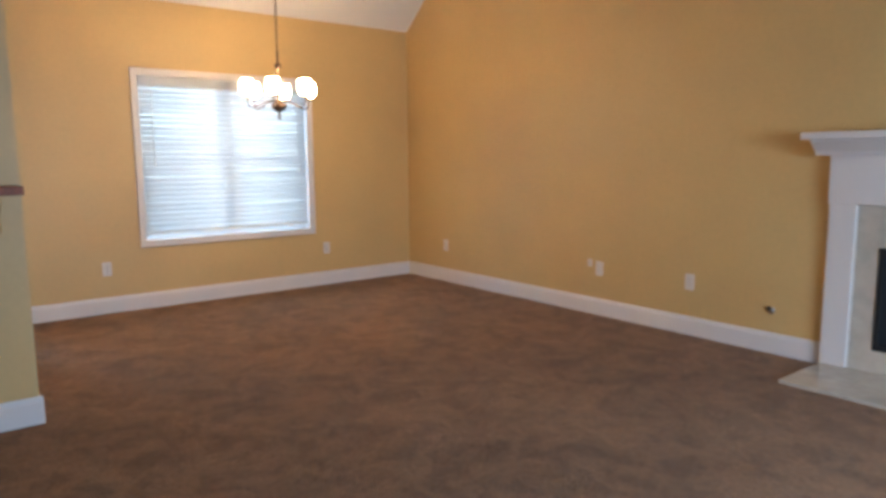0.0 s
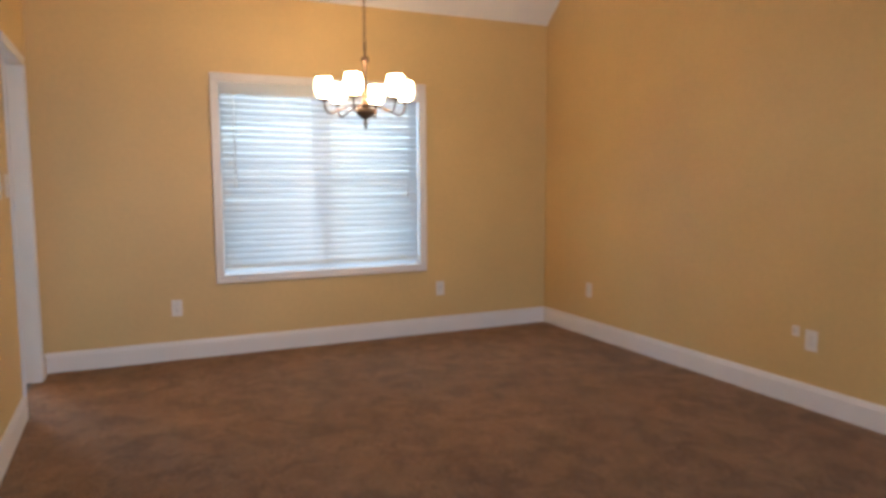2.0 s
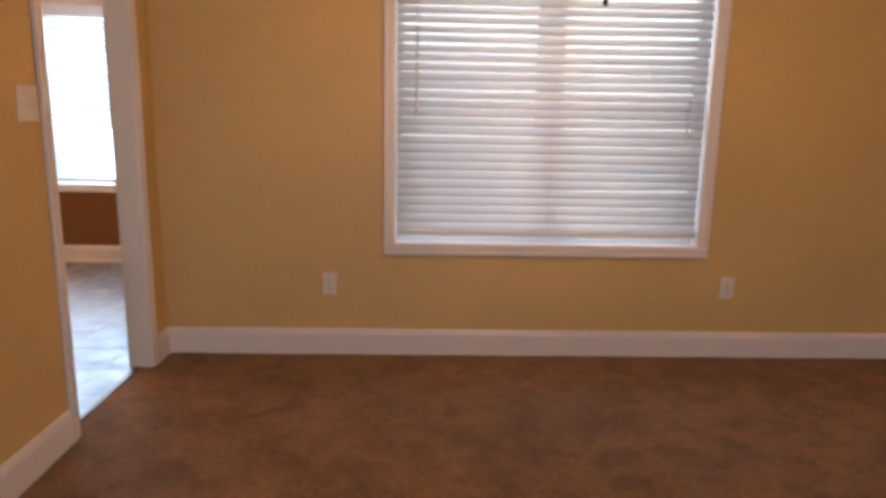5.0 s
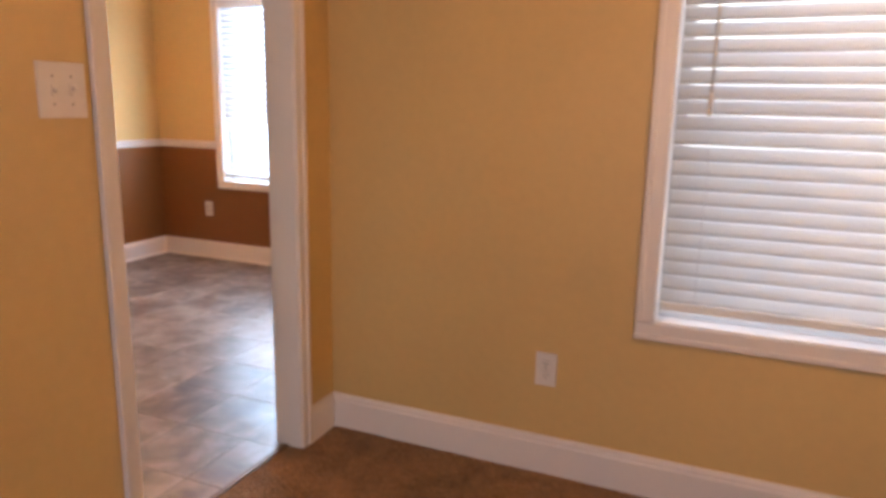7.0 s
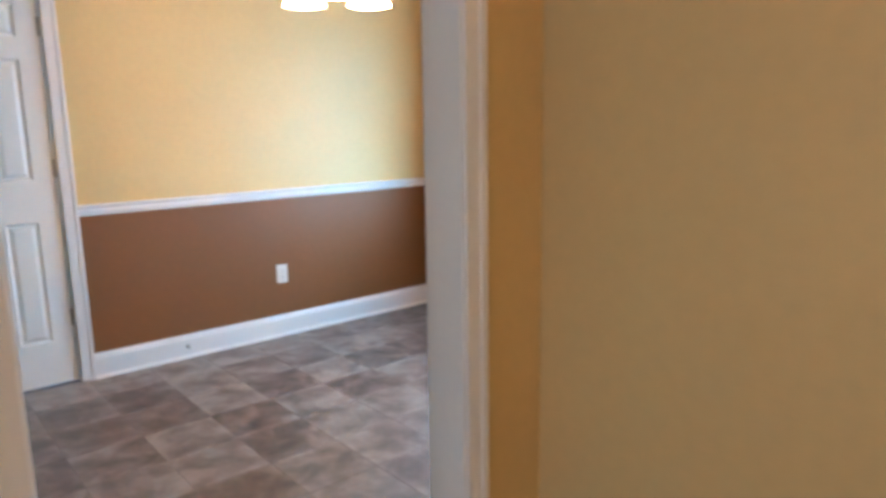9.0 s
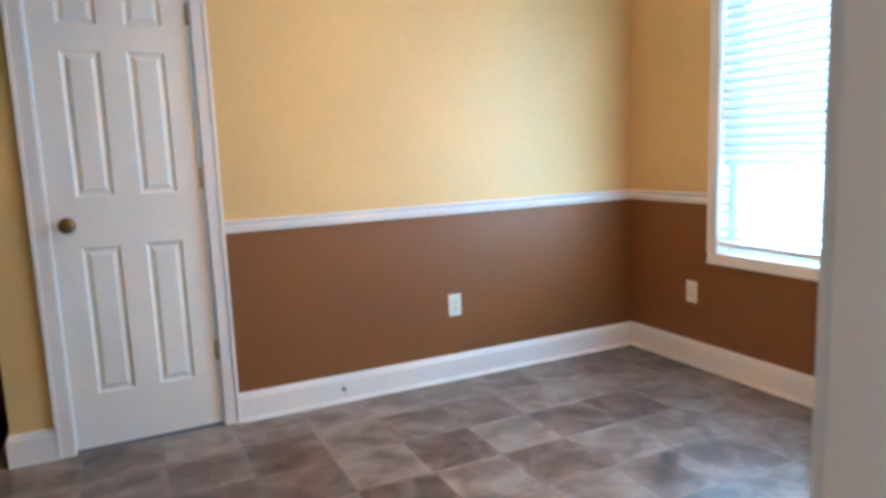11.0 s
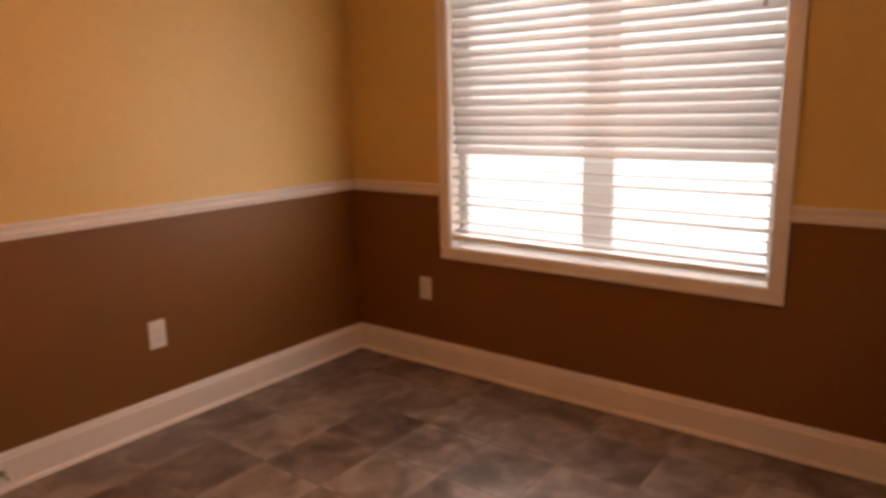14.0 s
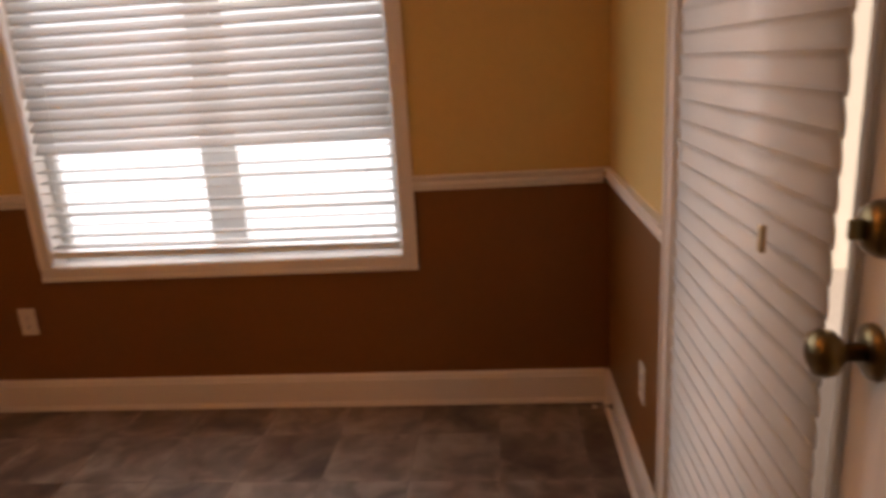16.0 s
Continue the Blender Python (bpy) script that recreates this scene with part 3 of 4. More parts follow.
def lift_cord(t, m, length):
    t = put_at(part("lift_cord", boxed(-0.004, 0.004, -0.004, 0.004, -0.003, 0.009, bevel=0.001), PLATE, t), m)
    part("cord", tube(bmesh.new(), [(0, 0, 0), (0.003, 0, -length * 0.5), (0.0, 0, -length)], 0.0016, 6), PLATE, t)
    part("tassel", lathe(bmesh.new(), [(0.003, 0.012), (0.008, -0.012), (0.009, -0.03), (0.004, -0.034)], Matrix.Translation((0, 0, -length)), 10), PLATE, t)
    return t


blind_wand(dining_blind, pose(0.10, -0.040, WIN1[3] - 0.15), 0.62)
lift_cord(dining_blind, pose(WIN1[1] - WIN1[0] - 0.12 - 0.105, -0.040, WIN1[3] - 0.15), 0.72)
blind_wand(nook_blind, pose(0.035, -0.040, WIN2[3] - 0.15), 0.56)
lift_cord(nook_blind, pose(WIN2[1] - WIN2[0] - 0.12 - 0.07, -0.040, WIN2[3] - 0.15), 0.28)


# ---- doors ----
def raised_panel(u0, u1, z0, z1, y):
    """A moulded door panel, its rim at y, sunk and raised again to a flat field."""
    bm = bmesh.new()
    rings = []
    for inset, deep in ((0, 0), (0.008, 0.007), (0.016, 0.009), (0.034, 0.002)):
        rings.append([bm.verts.new(p) for p in ((u0 + inset, y + deep, z0 + inset), (u1 - inset, y + deep, z0 + inset), (u1 - inset, y + deep, z1 - inset), (u0 + inset, y + deep, z1 - inset))])
    for a, b in zip(rings, rings[1:]):
        for k in range(4):
            bm.faces.new((a[k], a[(k + 1) % 4], b[(k + 1) % 4], b[k]))
    bm.faces.new(rings[-1])
    return bm


def leaf_with_holes(u0, u1, z0, z1, y, thick, holes):
    bm = bmesh.new()
    us = sorted({u0, u1, *[v for h in holes for v in h[:2]]})
    zs = sorted({z0, z1, *[v for h in holes for v in h[2:]]})
    for i in range(len(us) - 1):
        for j in range(len(zs) - 1):
            cu, cz = (us[i] + us[i + 1]) / 2, (zs[j] + zs[j + 1]) / 2
            if not any(h[0] < cu < h[1] and h[2] < cz < h[3] for h in holes):
                box(bm, us[i], us[i + 1], y, y + thick, zs[j], zs[j + 1])
    bmesh.ops.remove_doubles(bm, verts=bm.verts, dist=1e-5)
    seen = {}
    for f in list(bm.faces):
        seen.setdefault(tuple(round(c, 4) for c in f.calc_center_median()), []).append(f)
    bmesh.ops.delete(bm, geom=[f for fs in seen.values() if len(fs) > 1 for f in fs], context="FACES_ONLY")
    return bm


def knob(parent, m, mat):
    """A round door knob on its rose, out along -y."""
    turn = m @ pose(0, 0, 0, 90, 0, 0)
    k = part("knob", lathe(bmesh.new(), [(0.011, 0.008), (0.010, 0.030), (0.016, 0.036), (0.026, 0.044), (0.0285, 0.054), (0.025, 0.064), (0.014, 0.069), (0.0, 0.070)], turn), mat, parent, "round metal knob")
    part("rose", lathe(bmesh.new(), [(0.033, 0.0), (0.032, 0.005), (0.024, 0.010), (0.012, 0.011)], turn), mat, k)
    return k


def hinge(parent, u, y, z, mat):
    bm = tube(bmesh.new(), [(u, y - 0.006, z - 0.045), (u, y - 0.006, z + 0.045)], 0.0062, 10)
    box(bm, u - 0.012, u + 0.012, y - 0.002, y + 0.003, z - 0.044, z + 0.044)
    return part("hinge", bm, mat, parent, "metal butt hinge")


def pantry_door():
    u0, u1, top = -0.892, -0.296, 2.03
    m = pose(NOOK_W, 0, 0, 0, 0, EAST_FACE)
    t = thing("panel_door", m, "closed white six-panel door in the two-tone nook wall", "door")
    y = 0.012
    c = (u0 + u1) / 2
    cols = ((u0 + 0.102, c - 0.050), (c + 0.050, u1 - 0.102))
    rows = ((0.245, 0.872), (1.085, 1.672), (1.775, 1.925))
    holes = [(*a, *b) for a in cols for b in rows]
    part("leaf", leaf_with_holes(u0, u1, 0.014, top, y, 0.035, holes), DOOR, t)
    for h in holes:
        part("panel", raised_panel(*h, y), DOOR, t)
        part("panel_back", boxed(h[0] - 0.001, h[1] + 0.001, y + 0.016, y + 0.020, h[2] - 0.001, h[3] + 0.001), DOOR, t)
    knob(t, pose(u0 + 0.060, y, 0.972), BRASS)
    for z in (0.360, 1.140, 1.83):
        hinge(t, u1 + 0.003, y, z, NICKEL)
    door_casing("pantry_door_frame", m, u0 - 0.004, u1 + 0.007, top + 0.006, 0.070, "white casing round the closed panel door", WALL, False)


pantry_door()


def porch_door():
    m = pose(NOOK_E, 0, 0, 0, 0, WEST_FACE)
    u0, u1, top = -PORCH[1] + 0.006, -PORCH[0] - 0.006, PORCH[2] - 0.008
    t = thing("glazed_door", m, "closed white glazed outer door behind a slatted blind", "door")
    y = 0.012
    glass = (u0 + 0.105, u1 - 0.106, 0.25, top - 0.15)
    part("leaf", leaf_with_holes(u0, u1, 0.02, top, y, 0.044, [glass]), DOOR, t)
    for x0, x1, z0, z1 in ((glass[0], glass[0] + 0.018, glass[2], glass[3]), (glass[1] - 0.018, glass[1], glass[2], glass[3]),
                           (glass[0] + 0.018, glass[1] - 0.018, glass[2], glass[2] + 0.018), (glass[0] + 0.018, glass[1] - 0.018, glass[3] - 0.018, glass[3])):
        part("glazing_bead", boxed(x0, x1, y - 0.008, y + 0.020, z0, z1, bevel=0.004), DOOR, t)
    g = part("pane", boxed(glass[0] + 0.01, glass[1] - 0.01, y + 0.020, y + 0.026, glass[2] + 0.01, glass[3] - 0.01), GLASS, t)
    g.visible_shadow = False
    knob(t, pose(u1 - 0.062, y, 1.008), BRASS)
    turn = pose(u1 - 0.062, y, 1.150, 90, 0, 0)
    d = part("deadbolt", lathe(bmesh.new(), [(0.032, 0.0), (0.031, 0.012), (0.026, 0.020), (0.019, 0.024), (0.0, 0.025)], turn), BRASS, t, "round metal deadbolt")
    part("thumb_turn", boxed(u1 - 0.062 - 0.005, u1 - 0.062 + 0.005, y - 0.040, y - 0.023, 1.150 - 0.012, 1.150 + 0.012, bevel=0.004), BRASS, d)
    for z in (0.30, 1.05, 1.80):
        hinge(t, u0 - 0.003, y, z, NICKEL)
    door_casing("porch_door_frame", m, -PORCH[1], -PORCH[0], PORCH[2], 0.063, "white casing round the outer door", WALL, True)
    b = blind("door_blind", pose(NOOK_E, PORCH[1] - 0.098, 0, 0, 0, WEST_FACE) @ pose(0.0, -0.030, 0), 0.700, top - 0.06, 0.16, 41, lambda k: -84.0 + 0.6 * math.sin(k * 0.9),
              "white slatted blind hung on the outer door, closed", valance=0.07, seed=9, cord=0.0015)
    h = thing("hold_down_clip", pose(NOOK_E - 0.060, 0.474, 1.102, 0, 0, WEST_FACE), "small brass-coloured clip on the door blind", "blind clip")
    part("clip", boxed(-0.006, 0.006, -0.004, 0.004, -0.018, 0.018, bevel=0.002), PALE_BRASS, h)


porch_door()


# ---- outlets and switches ----
def outlet(m, label, group="wall outlets"):
    t = thing("wall_outlet", m, label, "outlet", group)
    part("plate", boxed(-0.0365, 0.0365, -0.006, 0.0, -0.059, 0.059, bevel=0.003), PLATE, t)
    for z in (0.020, -0.020):
        f = part("receptacle", boxed(-0.017, 0.017, -0.0085, -0.005, z - 0.014, z + 0.014, bevel=0.003), PLATE, t)
        for x in (-0.0065, 0.0065):
            part("slot", boxed(x - 0.0013, x + 0.0013, -0.0092, -0.008, z - 0.002, z + 0.007), DARK, f)
        part("slot", boxed(-0.0022, 0.0022, -0.0092, -0.008, z - 0.0095, z - 0.005), DARK, f)
    part("screw", lathe(bmesh.new(), [(0.0032, 0.0), (0.0026, 0.0012), (0.0, 0.0014)], pose(0, -0.006, 0, 90), 10), NICKEL, t)
    return t


YELLOW_OUTLET = "white duplex outlet low on the yellow wall"
BROWN_OUTLET = "white duplex outlet low on the brown wall"
first_outlet = outlet(pose(0.853, 0, 0.382), YELLOW_OUTLET)
for m in (pose(2.947, 0, 0.382), pose(EAST, -0.668, 0.385, 0, 0, WEST_FACE), pose(EAST, -2.70, 0.388, 0, 0, WEST_FACE), pose(EAST, -3.525, 0.392, 0, 0, WEST_FACE)):
    copy_thing(first_outlet, m)
for m in (pose(NOOK_W, 0.919, 0.404, 0, 0, EAST_FACE), pose(-2.492, NOOK_N, 0.405), pose(NOOK_E, 1.478, 0.392, 0, 0, WEST_FACE)):
    tagged(copy_thing(first_outlet, m), BROWN_OUTLET)


def switch(m, gangs, label):
    t = thing("light_switch", m, label, "light switch", "light switches")
    w = 0.0365 + 0.023 * (gangs - 1)
    part("plate", boxed(-w, w, -0.006, 0.0, -0.060, 0.060, bevel=0.003), PLATE, t)
    for k in range(gangs):
        x = (k - (gangs - 1) / 2) * 0.046
        b = part("toggle", boxed(x - 0.005, x + 0.005, -0.009, -0.005, -0.012, 0.012, bevel=0.001), PLATE, t)
        lever = part("lever", boxed(-0.0035, 0.0035, -0.014, 0.0, -0.004, 0.004, bevel=0.001), PLATE, b)
        lever.matrix_basis = pose(x, -0.006, 0.002, -25 if k % 2 else 25)
        for z in (-0.030, 0.030):
            part("screw", lathe(bmesh.new(), [(0.003, 0.0), (0.0025, 0.0012), (0.0, 0.0014)], pose(x, -0.006, z, 90), 10), NICKEL, t)
    return t


switch(pose(0, -1.084, 1.272, 0, 0, EAST_FACE), 2, "white double light switch beside the cased opening")
switch(pose(0, -1.315, 1.268, 0, 0, EAST_FACE), 1, "white single light switch on the yellow wall")
cable_plate = thing("cable_plate", pose(EAST, -2.60, 0.425, 0, 0, WEST_FACE), "small white cable plate beside an outlet", "cable plate")
part("plate", boxed(-0.022, 0.022, -0.004, 0, -0.03, 0.03, bevel=0.002), PLATE, cable_plate)
part("jack", lathe(bmesh.new(), [(0.006, 0), (0.006, 0.008), (0.0, 0.009)], pose(0, -0.004, 0, 90), 10), NICKEL, cable_plate)
valve = thing("gas_valve", pose(EAST, -4.12, 0.292, 0, 0, WEST_FACE), "dark round gas valve with a pale ring beside the fireplace", "gas valve")
part("flange", lathe(bmesh.new(), [(0.026, 0), (0.025, 0.004), (0.012, 0.007)], pose(0.006, 0, -0.006, 90), 16), NICKEL, valve)
part("stem", lathe(bmesh.new(), [(0.019, 0.004), (0.018, 0.016), (0.0, 0.018)], pose(-0.004, 0, 0.006, 90), 14), DARK, valve)


def door_stop(m, label):
    t = thing("door_stop", m, label, "door stop", "door stops")
    part("base", lathe(bmesh.new(), [(0.011, 0), (0.010, 0.005), (0.005, 0.007)], pose(0, 0, 0, 90), 12), BRONZE, t)
    pts = [(0.005 * math.cos(a * 1.3), -0.006 - 0.0011 * a, 0.005 * math.sin(a * 1.3)) for a in range(50)]
    part("spring", tube(bmesh.new(), pts, 0.0013, 6), NICKEL, t)
    part("tip", lathe(bmesh.new(), [(0.0075, 0.058), (0.0085, 0.063), (0.0075, 0.073), (0.0, 0.074)], pose(0, 0, 0, 90), 12), PLATE, t)
    return t


door_stop(pose(NOOK_W + 0.016, 0.283, 0.068, 0, 0, EAST_FACE), "small spring door stop on the white skirting")
door_stop(pose(NOOK_E - 0.016, 1.945, 0.062, 0, 0, WEST_FACE), "small spring door stop on the white skirting")


def floor_scrap(m):
    """A curled dark scrap left lying on the vinyl."""
    t = thing("floor_scrap", m, "small dark curled scrap lying on the vinyl floor", "debris")
    bm = bmesh.new()
    rows = []
    for k in range(7):
        f = k / 6 * 2 - 1
        half = 0.006 * (1 - 0.6 * f * f)
        rows.append([bm.verts.new((f * 0.014, s * half + 0.002 * math.sin(f * 2), 0.0012 + 0.004 * f * f + h)) for s in (-1, 1) for h in (0, 0.0015)])
    for a, b in zip(rows, rows[1:]):
        for i, j in ((0, 1), (1, 3), (3, 2), (2, 0)):
            bm.faces.new((a[i], a[j], b[j], b[i]))
    for e in (rows[0], rows[-1]):
        bm.faces.new((e[0], e[1], e[3], e[2]))
    part("scrap", bm, DARK, t)


floor_scrap(pose(-1.155, -0.13, 0.0004, 0, 0, 35))


# ---- fireplace ----
def fireplace():
    """Local x runs south along the east wall; the room is on -y."""
    t = thing("fireplace", pose(EAST, 0, 0, 0, 0, WEST_FACE), "white wooden fireplace mantel round cream marble and a black firebox", "fireplace")
    a, b = 4.465, 5.965
    o0, o1, oz0, oz1 = 4.745, 5.715, 0.155, 0.765
    pw = 0.150
    for x0 in (a, b - pw):
        part("pilaster", boxed(x0, x0 + pw, -0.050, 0.0, 0.022, 1.012, bevel=0.004), TRIM, t)
    part("frieze", boxed(a - 0.006, b + 0.006, -0.062, 0.0, 1.013, 1.300, bevel=0.004), TRIM, t)
    crown = [(0, 1.300), (0.105, 1.300), (0.112, 1.320), (0.135, 1.340), (0.165, 1.366), (0.182, 1.380), (0.186, 1.392), (0, 1.392)]
    part("crown_moulding", moulding(bmesh.new(), crown, b - a + 0.15, a - 0.075), TRIM, t)
    part("mantel_shelf", boxed(a - 0.115, b + 0.115, -0.235, 0.0, 1.393, 1.436, bevel=0.007), TRIM, t)
    for x0, x1, z0, z1 in ((a + pw, o0, 0.022, 1.012), (o1, b - pw, 0.022, 1.012), (o0, o1, oz1, 1.012), (o0, o1, 0.022, oz0)):
        part("marble_slip", boxed(x0, x1, -0.022, -0.001, z0, z1, bevel=0.001), MARBLE, t)
    bm = bmesh.new()
    for q in ((o0 - 0.02, o0, 0.001, 0.5, oz0, oz1), (o1, o1 + 0.02, 0.001, 0.5, oz0, oz1), (o0, o1, 0.5, 0.52, oz0, oz1), (o0, o1, 0.001, 0.5, oz0 - 0.02, oz0), (o0, o1, 0.001, 0.5, oz1, oz1 + 0.02)):
        box(bm, *q)
    part("firebox", bm, SOOT, t, "black metal firebox")
    for x0, x1, z0, z1 in ((o0, o0 + 0.03, oz0, oz1), (o1 - 0.03, o1, oz0, oz1), (o0 + 0.03, o1 - 0.03, oz1 - 0.05, oz1), (o0 + 0.03, o1 - 0.03, oz0, oz0 + 0.04)):
        part("firebox_frame", boxed(x0, x1, -0.028, 0.01, z0, z1, bevel=0.002), SOOT, t)
    h = thing("hearth", pose(EAST, 0, 0, 0, 0, WEST_FACE), "thin cream marble hearth slab in the carpet", "hearth")
    n = 5
    for k in range(n):
        for r in range(2):
            w = (b - a) / n
            part("tile", boxed(a + w * k + 0.001, a + w * (k + 1) - 0.001, -0.57 + 0.285 * r + 0.001, -0.57 + 0.285 * (r + 1) - 0.001, -0.006, 0.021, bevel=0.002), MARBLE, h)


fireplace()


# ---- bar ledge ----
def bar_ledge():
    t = thing("bar_ledge", pose(0, BAR_Y, 1.148), "dark cherry wood bar ledge on a pale corbel", "bar ledge")
    part("board", boxed(-2.4, -0.012, -0.21, 0.0, 0, 0.040, bevel=0.005), WOOD, t)
    for x in (-0.13, -1.2, -2.25):
        bm = bmesh.new()
        out = [(0, -0.001), (0.16, -0.001), (0.155, -0.03), (0.11, -0.05), (0.075, -0.085), (0.06, -0.14), (0.03, -0.185), (0, -0.19)]
        part("corbel", moulding(bm, out, 0.07, x - 0.035), YELLOW, t)


bar_ledge()


# ---- kitchen cabinet seen past the end of the nook wall ----
def base_cabinet():
    y0, y1 = -2.20, -1.20
    t = thing("base_cabinet", pose(FAR_W, 0, 0), "dark cherry wood base cabinet with a stack of drawers", "cabinet")
    part("body", boxed(0.02, 0.60, y0, y1, 0.10, 0.88), WOOD, t)
    part("toe_kick", boxed(0.02, 0.54, y0, y1, 0.0, 0.099), DARK, t)
    for k, (z0, z1) in enumerate(((0.13, 0.33), (0.35, 0.55), (0.57, 0.71), (0.73, 0.86))):
        for ya, yb in ((y0 + 0.02, -1.71), (-1.69, y1 - 0.02)):
            d = part("drawer_front", boxed(0.601, 0.621, ya, yb, z0, z1, bevel=0.006), WOOD, t)
            part("pull", tube(bmesh.new(), [(0.621, (ya + yb) / 2 - 0.04, (z0 + z1) / 2), (0.642, (ya + yb) / 2 - 0.035, (z0 + z1) / 2), (0.642, (ya + yb) / 2 + 0.035, (z0 + z1) / 2), (0.621, (ya + yb) / 2 + 0.04, (z0 + z1) / 2)], 0.004, 8), BRASS, d)
    w = thing("worktop", pose(FAR_W, 0, 0), "brown laminate worktop on the base cabinet", "worktop")
    part("slab", boxed(0.005, 0.635, y0 - 0.02, y1 + 0.02, 0.881, 0.920, bevel=0.006), COUNTER, w)
    part("upstand", boxed(0.005, 0.024, y0 - 0.02, y1 + 0.02, 0.921, 1.02, bevel=0.003), COUNTER, w)
    u = thing("wall_cabinet", pose(FAR_W, 0, 1.38), "dark cherry wood wall cabinet above the worktop", "cabinet")
    part("body", boxed(0.002, 0.31, y0, y1, 0, 0.76), WOOD, u)
    for ya, yb in ((y0 + 0.01, -1.705), (-1.695, y1 - 0.01)):
        d = part("door", boxed(0.311, 0.330, ya, yb, 0.01, 0.75, bevel=0.005), WOOD, u)
        part("door_panel", boxed(0.326, 0.334, ya + 0.06, yb - 0.06, 0.07, 0.69, bevel=0.004), WOOD, d)


base_cabinet()


# ---- lamps ----
def chandelier():
    x, y = 1.884, -1.28
    t = thing("chandelier", pose(x, y, 0), "lit six-arm chandelier of aged bronze with frosted glass shades", "chandelier")
    top = vault(y)
    part("canopy", lathe(bmesh.new(), [(0.0, -0.055), (0.012, -0.05), (0.035, -0.03), (0.062, -0.01), (0.066, 0.03)], Matrix.Translation((0, 0, top)), 24), BRONZE, t)
    z, odd = top - 0.06, 0
    first = [None, None]
    while z > 2.10:
        if first[odd] is None:
            pts = [(0.009 * math.cos(a), 0, 0.019 * math.sin(a)) for a in np.linspace(0, 2 * math.pi, 13)]
            first[odd] = part("chain_link", tube(bmesh.new(), pts, 0.0024, 6), BRONZE, t)
            first[odd].matrix_basis = pose(0, 0, z, 0, 0, 90 * odd)
        else:
            again("chain_link", first[odd], pose(0, 0, z, 0, 0, 90 * odd), t)
        z, odd = z - 0.030, 1 - odd
    part("column", lathe(bmesh.new(), [(0.0, 2.115), (0.008, 2.11), (0.008, 2.03), (0.022, 2.02), (0.026, 2.00), (0.010, 1.98), (0.009, 1.87), (0.018, 1.85), (0.022, 1.80), (0.012, 1.77), (0.030, 1.745),
                                     (0.030, 1.735), (0.012, 1.72)], None, 20), BRONZE, t)
    part("bowl", lathe(bmesh.new(), [(0.014, 1.722), (0.058, 1.718), (0.062, 1.708), (0.052, 1.685), (0.030, 1.668), (0.010, 1.655), (0.009, 1.640)], None, 24), BRONZE, t)
    part("finial", lathe(bmesh.new(), [(0.009, 1.640), (0.013, 1.630), (0.006, 1.618), (0.010, 1.606), (0.0, 1.596)], None, 16), BRONZE, t)
    r = 0.247
    for k in range(6):
        a = radians(-4 + 60 * k)
        c, s = math.cos(a), math.sin(a)
        # out of the hub, down to a low bow at the bowl's height, and up into the cup
        pts = []
        for f in np.linspace(0, 1, 15):
            rr = 0.026 + (r - 0.026) * math.sin(f * math.pi / 2) ** 0.9
            zz = 1.744 - 0.058 * math.sin(math.pi * min(f / 0.62, 1) / 2) ** 2 + (0.072 * ((f - 0.62) / 0.38) ** 1.7 if f > 0.62 else 0)
            pts.append((rr * c, rr * s, zz))
        arm = part("arm", tube(bmesh.new(), pts, 0.0055, 8), BRONZE, t)
        at = Matrix.Translation((r * c, r * s, 1.762))
        part("drip_pan", lathe(bmesh.new(), [(0.008, -0.008), (0.036, 0.000), (0.038, 0.005), (0.020, 0.010), (0.018, 0.026), (0.0, 0.027)], at, 18), BRONZE, arm)
        part("shade", lathe(bmesh.new(), [(0.016, 0.010), (0.032, 0.016), (0.046, 0.032), (0.053, 0.056), (0.054, 0.080), (0.049, 0.104), (0.044, 0.120), (0.046, 0.127), (0.042, 0.127), (0.040, 0.118), (0.045, 0.100), (0.049, 0.078), (0.044, 0.045), (0.0, 0.022)], at, 22), SHADE, t, "lit frosted glass bell shade")


chandelier()


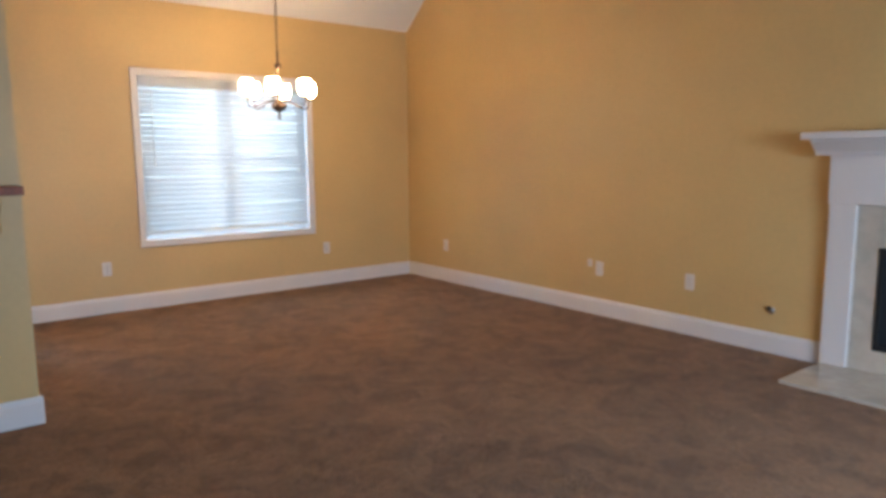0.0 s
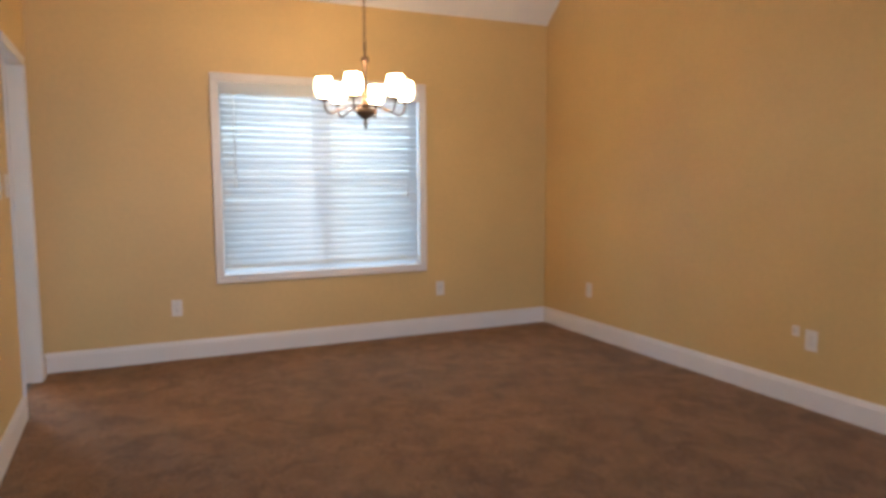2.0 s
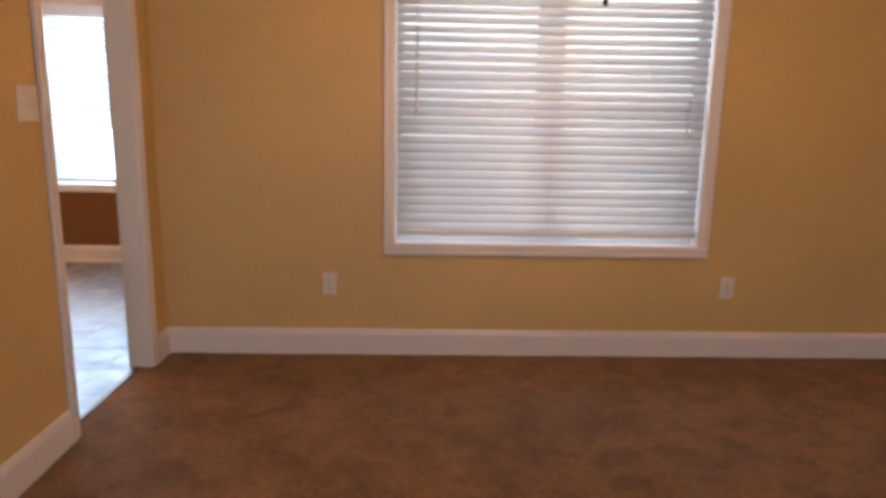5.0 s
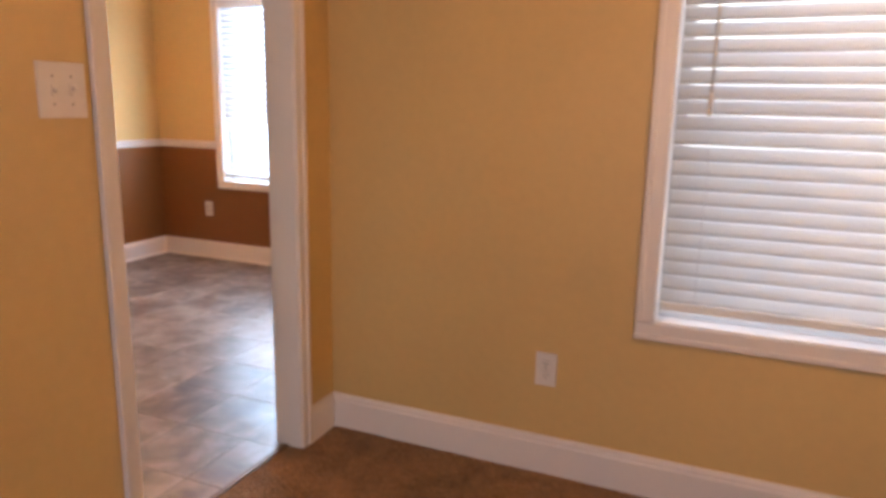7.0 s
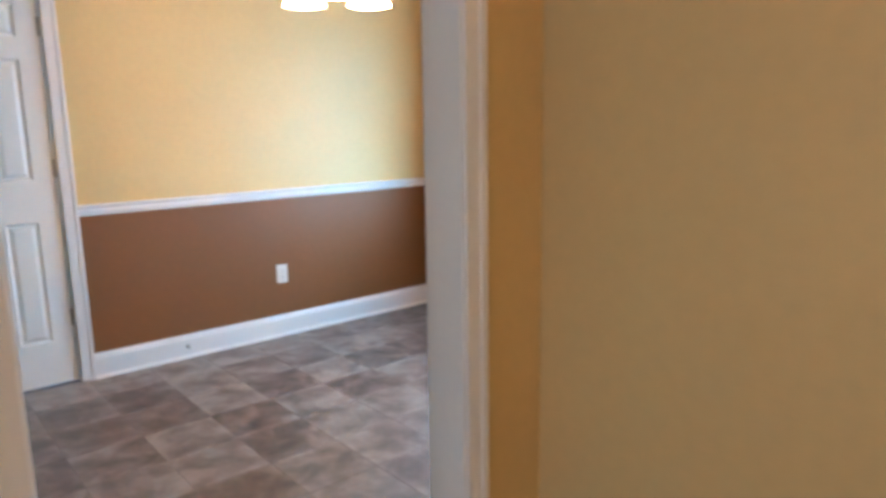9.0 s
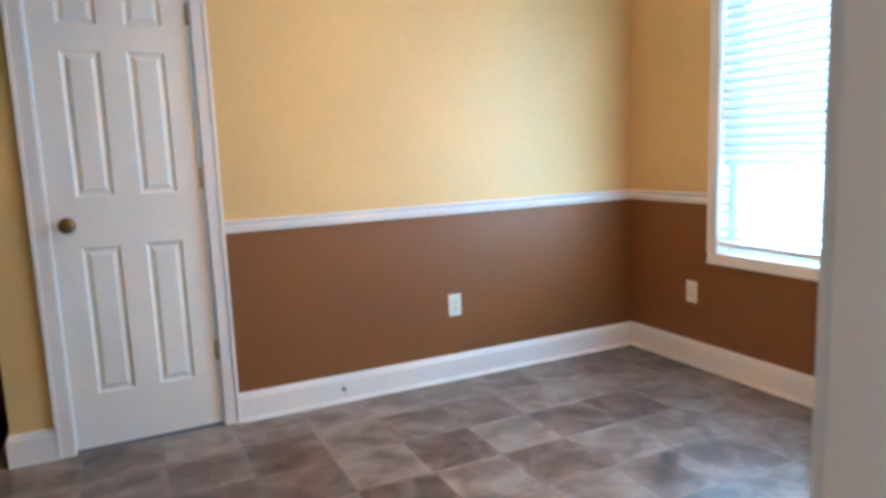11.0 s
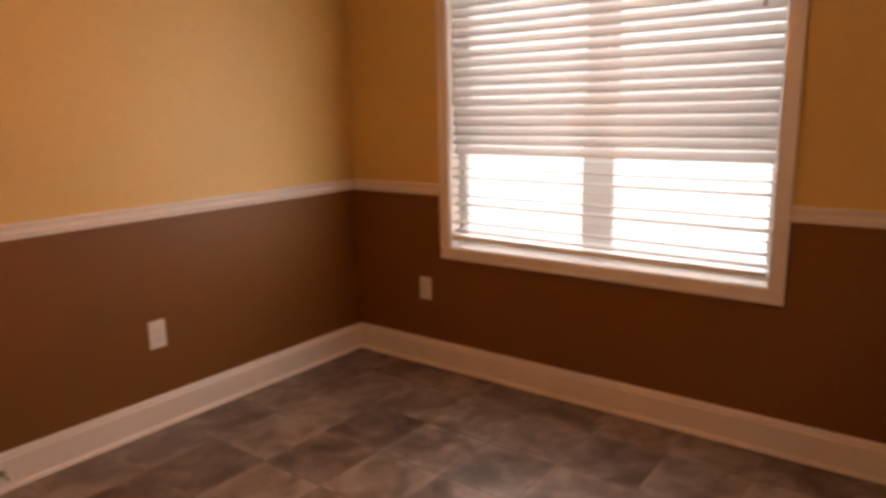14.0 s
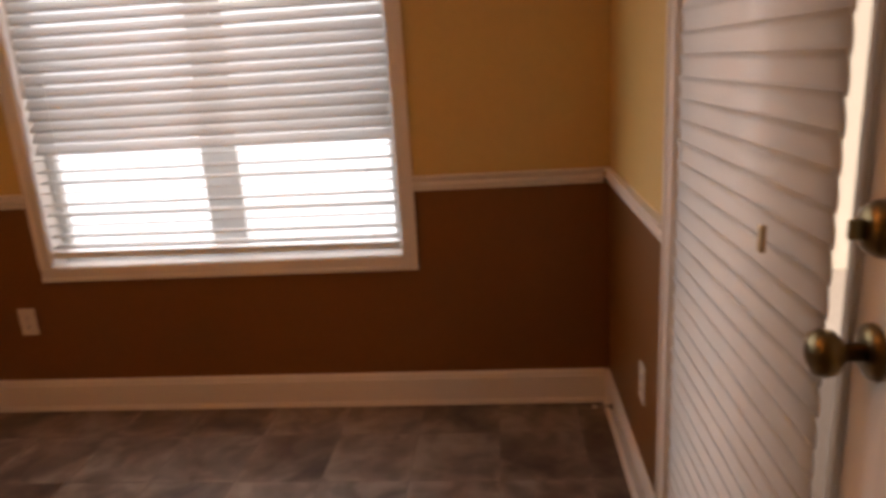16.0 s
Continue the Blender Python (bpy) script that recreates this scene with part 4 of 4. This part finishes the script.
def nook_lamp():
    x, y = -1.70, 0.60
    t = thing("nook_chandelier", pose(x, y, 0), "lit three-light hanging lamp with pale bell shades", "chandelier")
    part("canopy", lathe(bmesh.new(), [(0.0, -0.045), (0.03, -0.03), (0.062, -0.008), (0.064, 0.0)], Matrix.Translation((0, 0, FLAT)), 20), BRONZE, t)
    part("rod", tube(bmesh.new(), [(0, 0, FLAT - 0.03), (0, 0, 1.99)], 0.007, 10), BRONZE, t)
    part("hub", lathe(bmesh.new(), [(0.0, 1.86), (0.008, 1.868), (0.006, 1.885), (0.022, 1.905), (0.036, 1.935), (0.026, 1.965), (0.012, 1.985), (0.009, 2.02)], None, 18), BRONZE, t)
    r = 0.165
    for a in (radians(85), radians(205), radians(325)):
        c, s = math.cos(a), math.sin(a)
        pts = [((0.02 + (r - 0.02) * f) * c, (0.02 + (r - 0.02) * f) * s, 1.955 + 0.045 * f + 0.05 * math.sin(math.pi * f)) for f in np.linspace(0, 1, 11)]
        arm = part("arm", tube(bmesh.new(), pts, 0.006, 8), BRONZE, t)
        at = Matrix.Translation((r * c, r * s, 1.975))
        part("socket", lathe(bmesh.new(), [(0.0, 0.034), (0.022, 0.028), (0.026, -0.012), (0.0, -0.013)], at, 16), BRONZE, arm)
        part("shade", lathe(bmesh.new(), [(0.028, -0.006), (0.046, -0.016), (0.064, -0.046), (0.076, -0.084), (0.092, -0.114), (0.097, -0.122), (0.093, -0.122), (0.072, -0.082), (0.059, -0.044), (0.0, -0.020)], at, 24), NOOK_SHADE, t, "lit pale glass bell shade")


nook_lamp()

# ---- outside ----
def backdrop(name, line, mat, label):
    """A plain self-glowing sheet standing on the ground, in place of hazy distance."""
    bm = bmesh.new()
    low = [bm.verts.new((x, y, -0.3)) for x, y in line]
    high = [bm.verts.new((x, y, 7.0)) for x, y in line]
    for k in range(len(line) - 1):
        bm.faces.new((low[k], low[k + 1], high[k + 1], high[k]))
    setting(part(name, bm, mat), label, "backdrop")


backdrop("backdrop_nook_glow", [(-0.3, 4.2), (-9.0, 4.2)], GLOWING_BACKDROP, "plain glowing sheet standing in for daylight beyond the nook window")
backdrop("backdrop_porch_glow", [(6.4, 0.2), (6.4, 4.2), (-0.3, 4.2)], GLOWING_PORCH_BACKDROP, "plain pale glowing sheet standing in for the distance beyond the porch")
setting(part("ground", boxed(-400, 400, -400, 400, -0.6, -0.30), GROUND), "plain mown lawn round the house", "ground")

setting(part("porch_floor", boxed(0.005, 4.1, 0.16, 4.15, -0.29, -0.14, bevel=0.01), CONCRETE), "pale concrete porch slab outside the door", "porch")

# ---- vinyl tiles ----
def vinyl_tiles():
    """Square tiles in straight courses; a cut column runs along the doorway wall."""
    size, joint = 0.305, 0.0024
    west, north = -0.230, 1.875
    half = (size - joint) / 2
    whole = boxed(-half, half, -half, half, -0.004, 0.0, bevel=0.0008, seg=1)
    cut = boxed(-half, -half - 0.06 - west - joint, -half, half, -0.004, 0.0, bevel=0.0008, seg=1)
    first = part("tile", whole, TILE, nook_floor)
    first_cut = part("tile", cut, TILE, nook_floor)
    fresh = {first, first_cut}
    columns = [(first_cut, west + size / 2)] + [(first, west - size * (k + 0.5)) for k in range(11)]
    for row in range(15):
        y = north + size / 2 - size * row
        for k, (model, x) in enumerate(columns):
            if y < BAR_Y + 0.11 - size / 2 or (x < NOOK_W - 0.1 and y > -1.05):
                continue
            turn = 0 if model is first_cut else 90 * ((row * 3 + k * 5) % 4)
            q = pose(x, y, 0.0003 * ((row * 7 + k * 5) % 3), 0, 0, turn)
            if model in fresh:
                fresh.remove(model)
                model.matrix_basis = q
            else:
                again("tile", model, q, nook_floor)


vinyl_tiles()
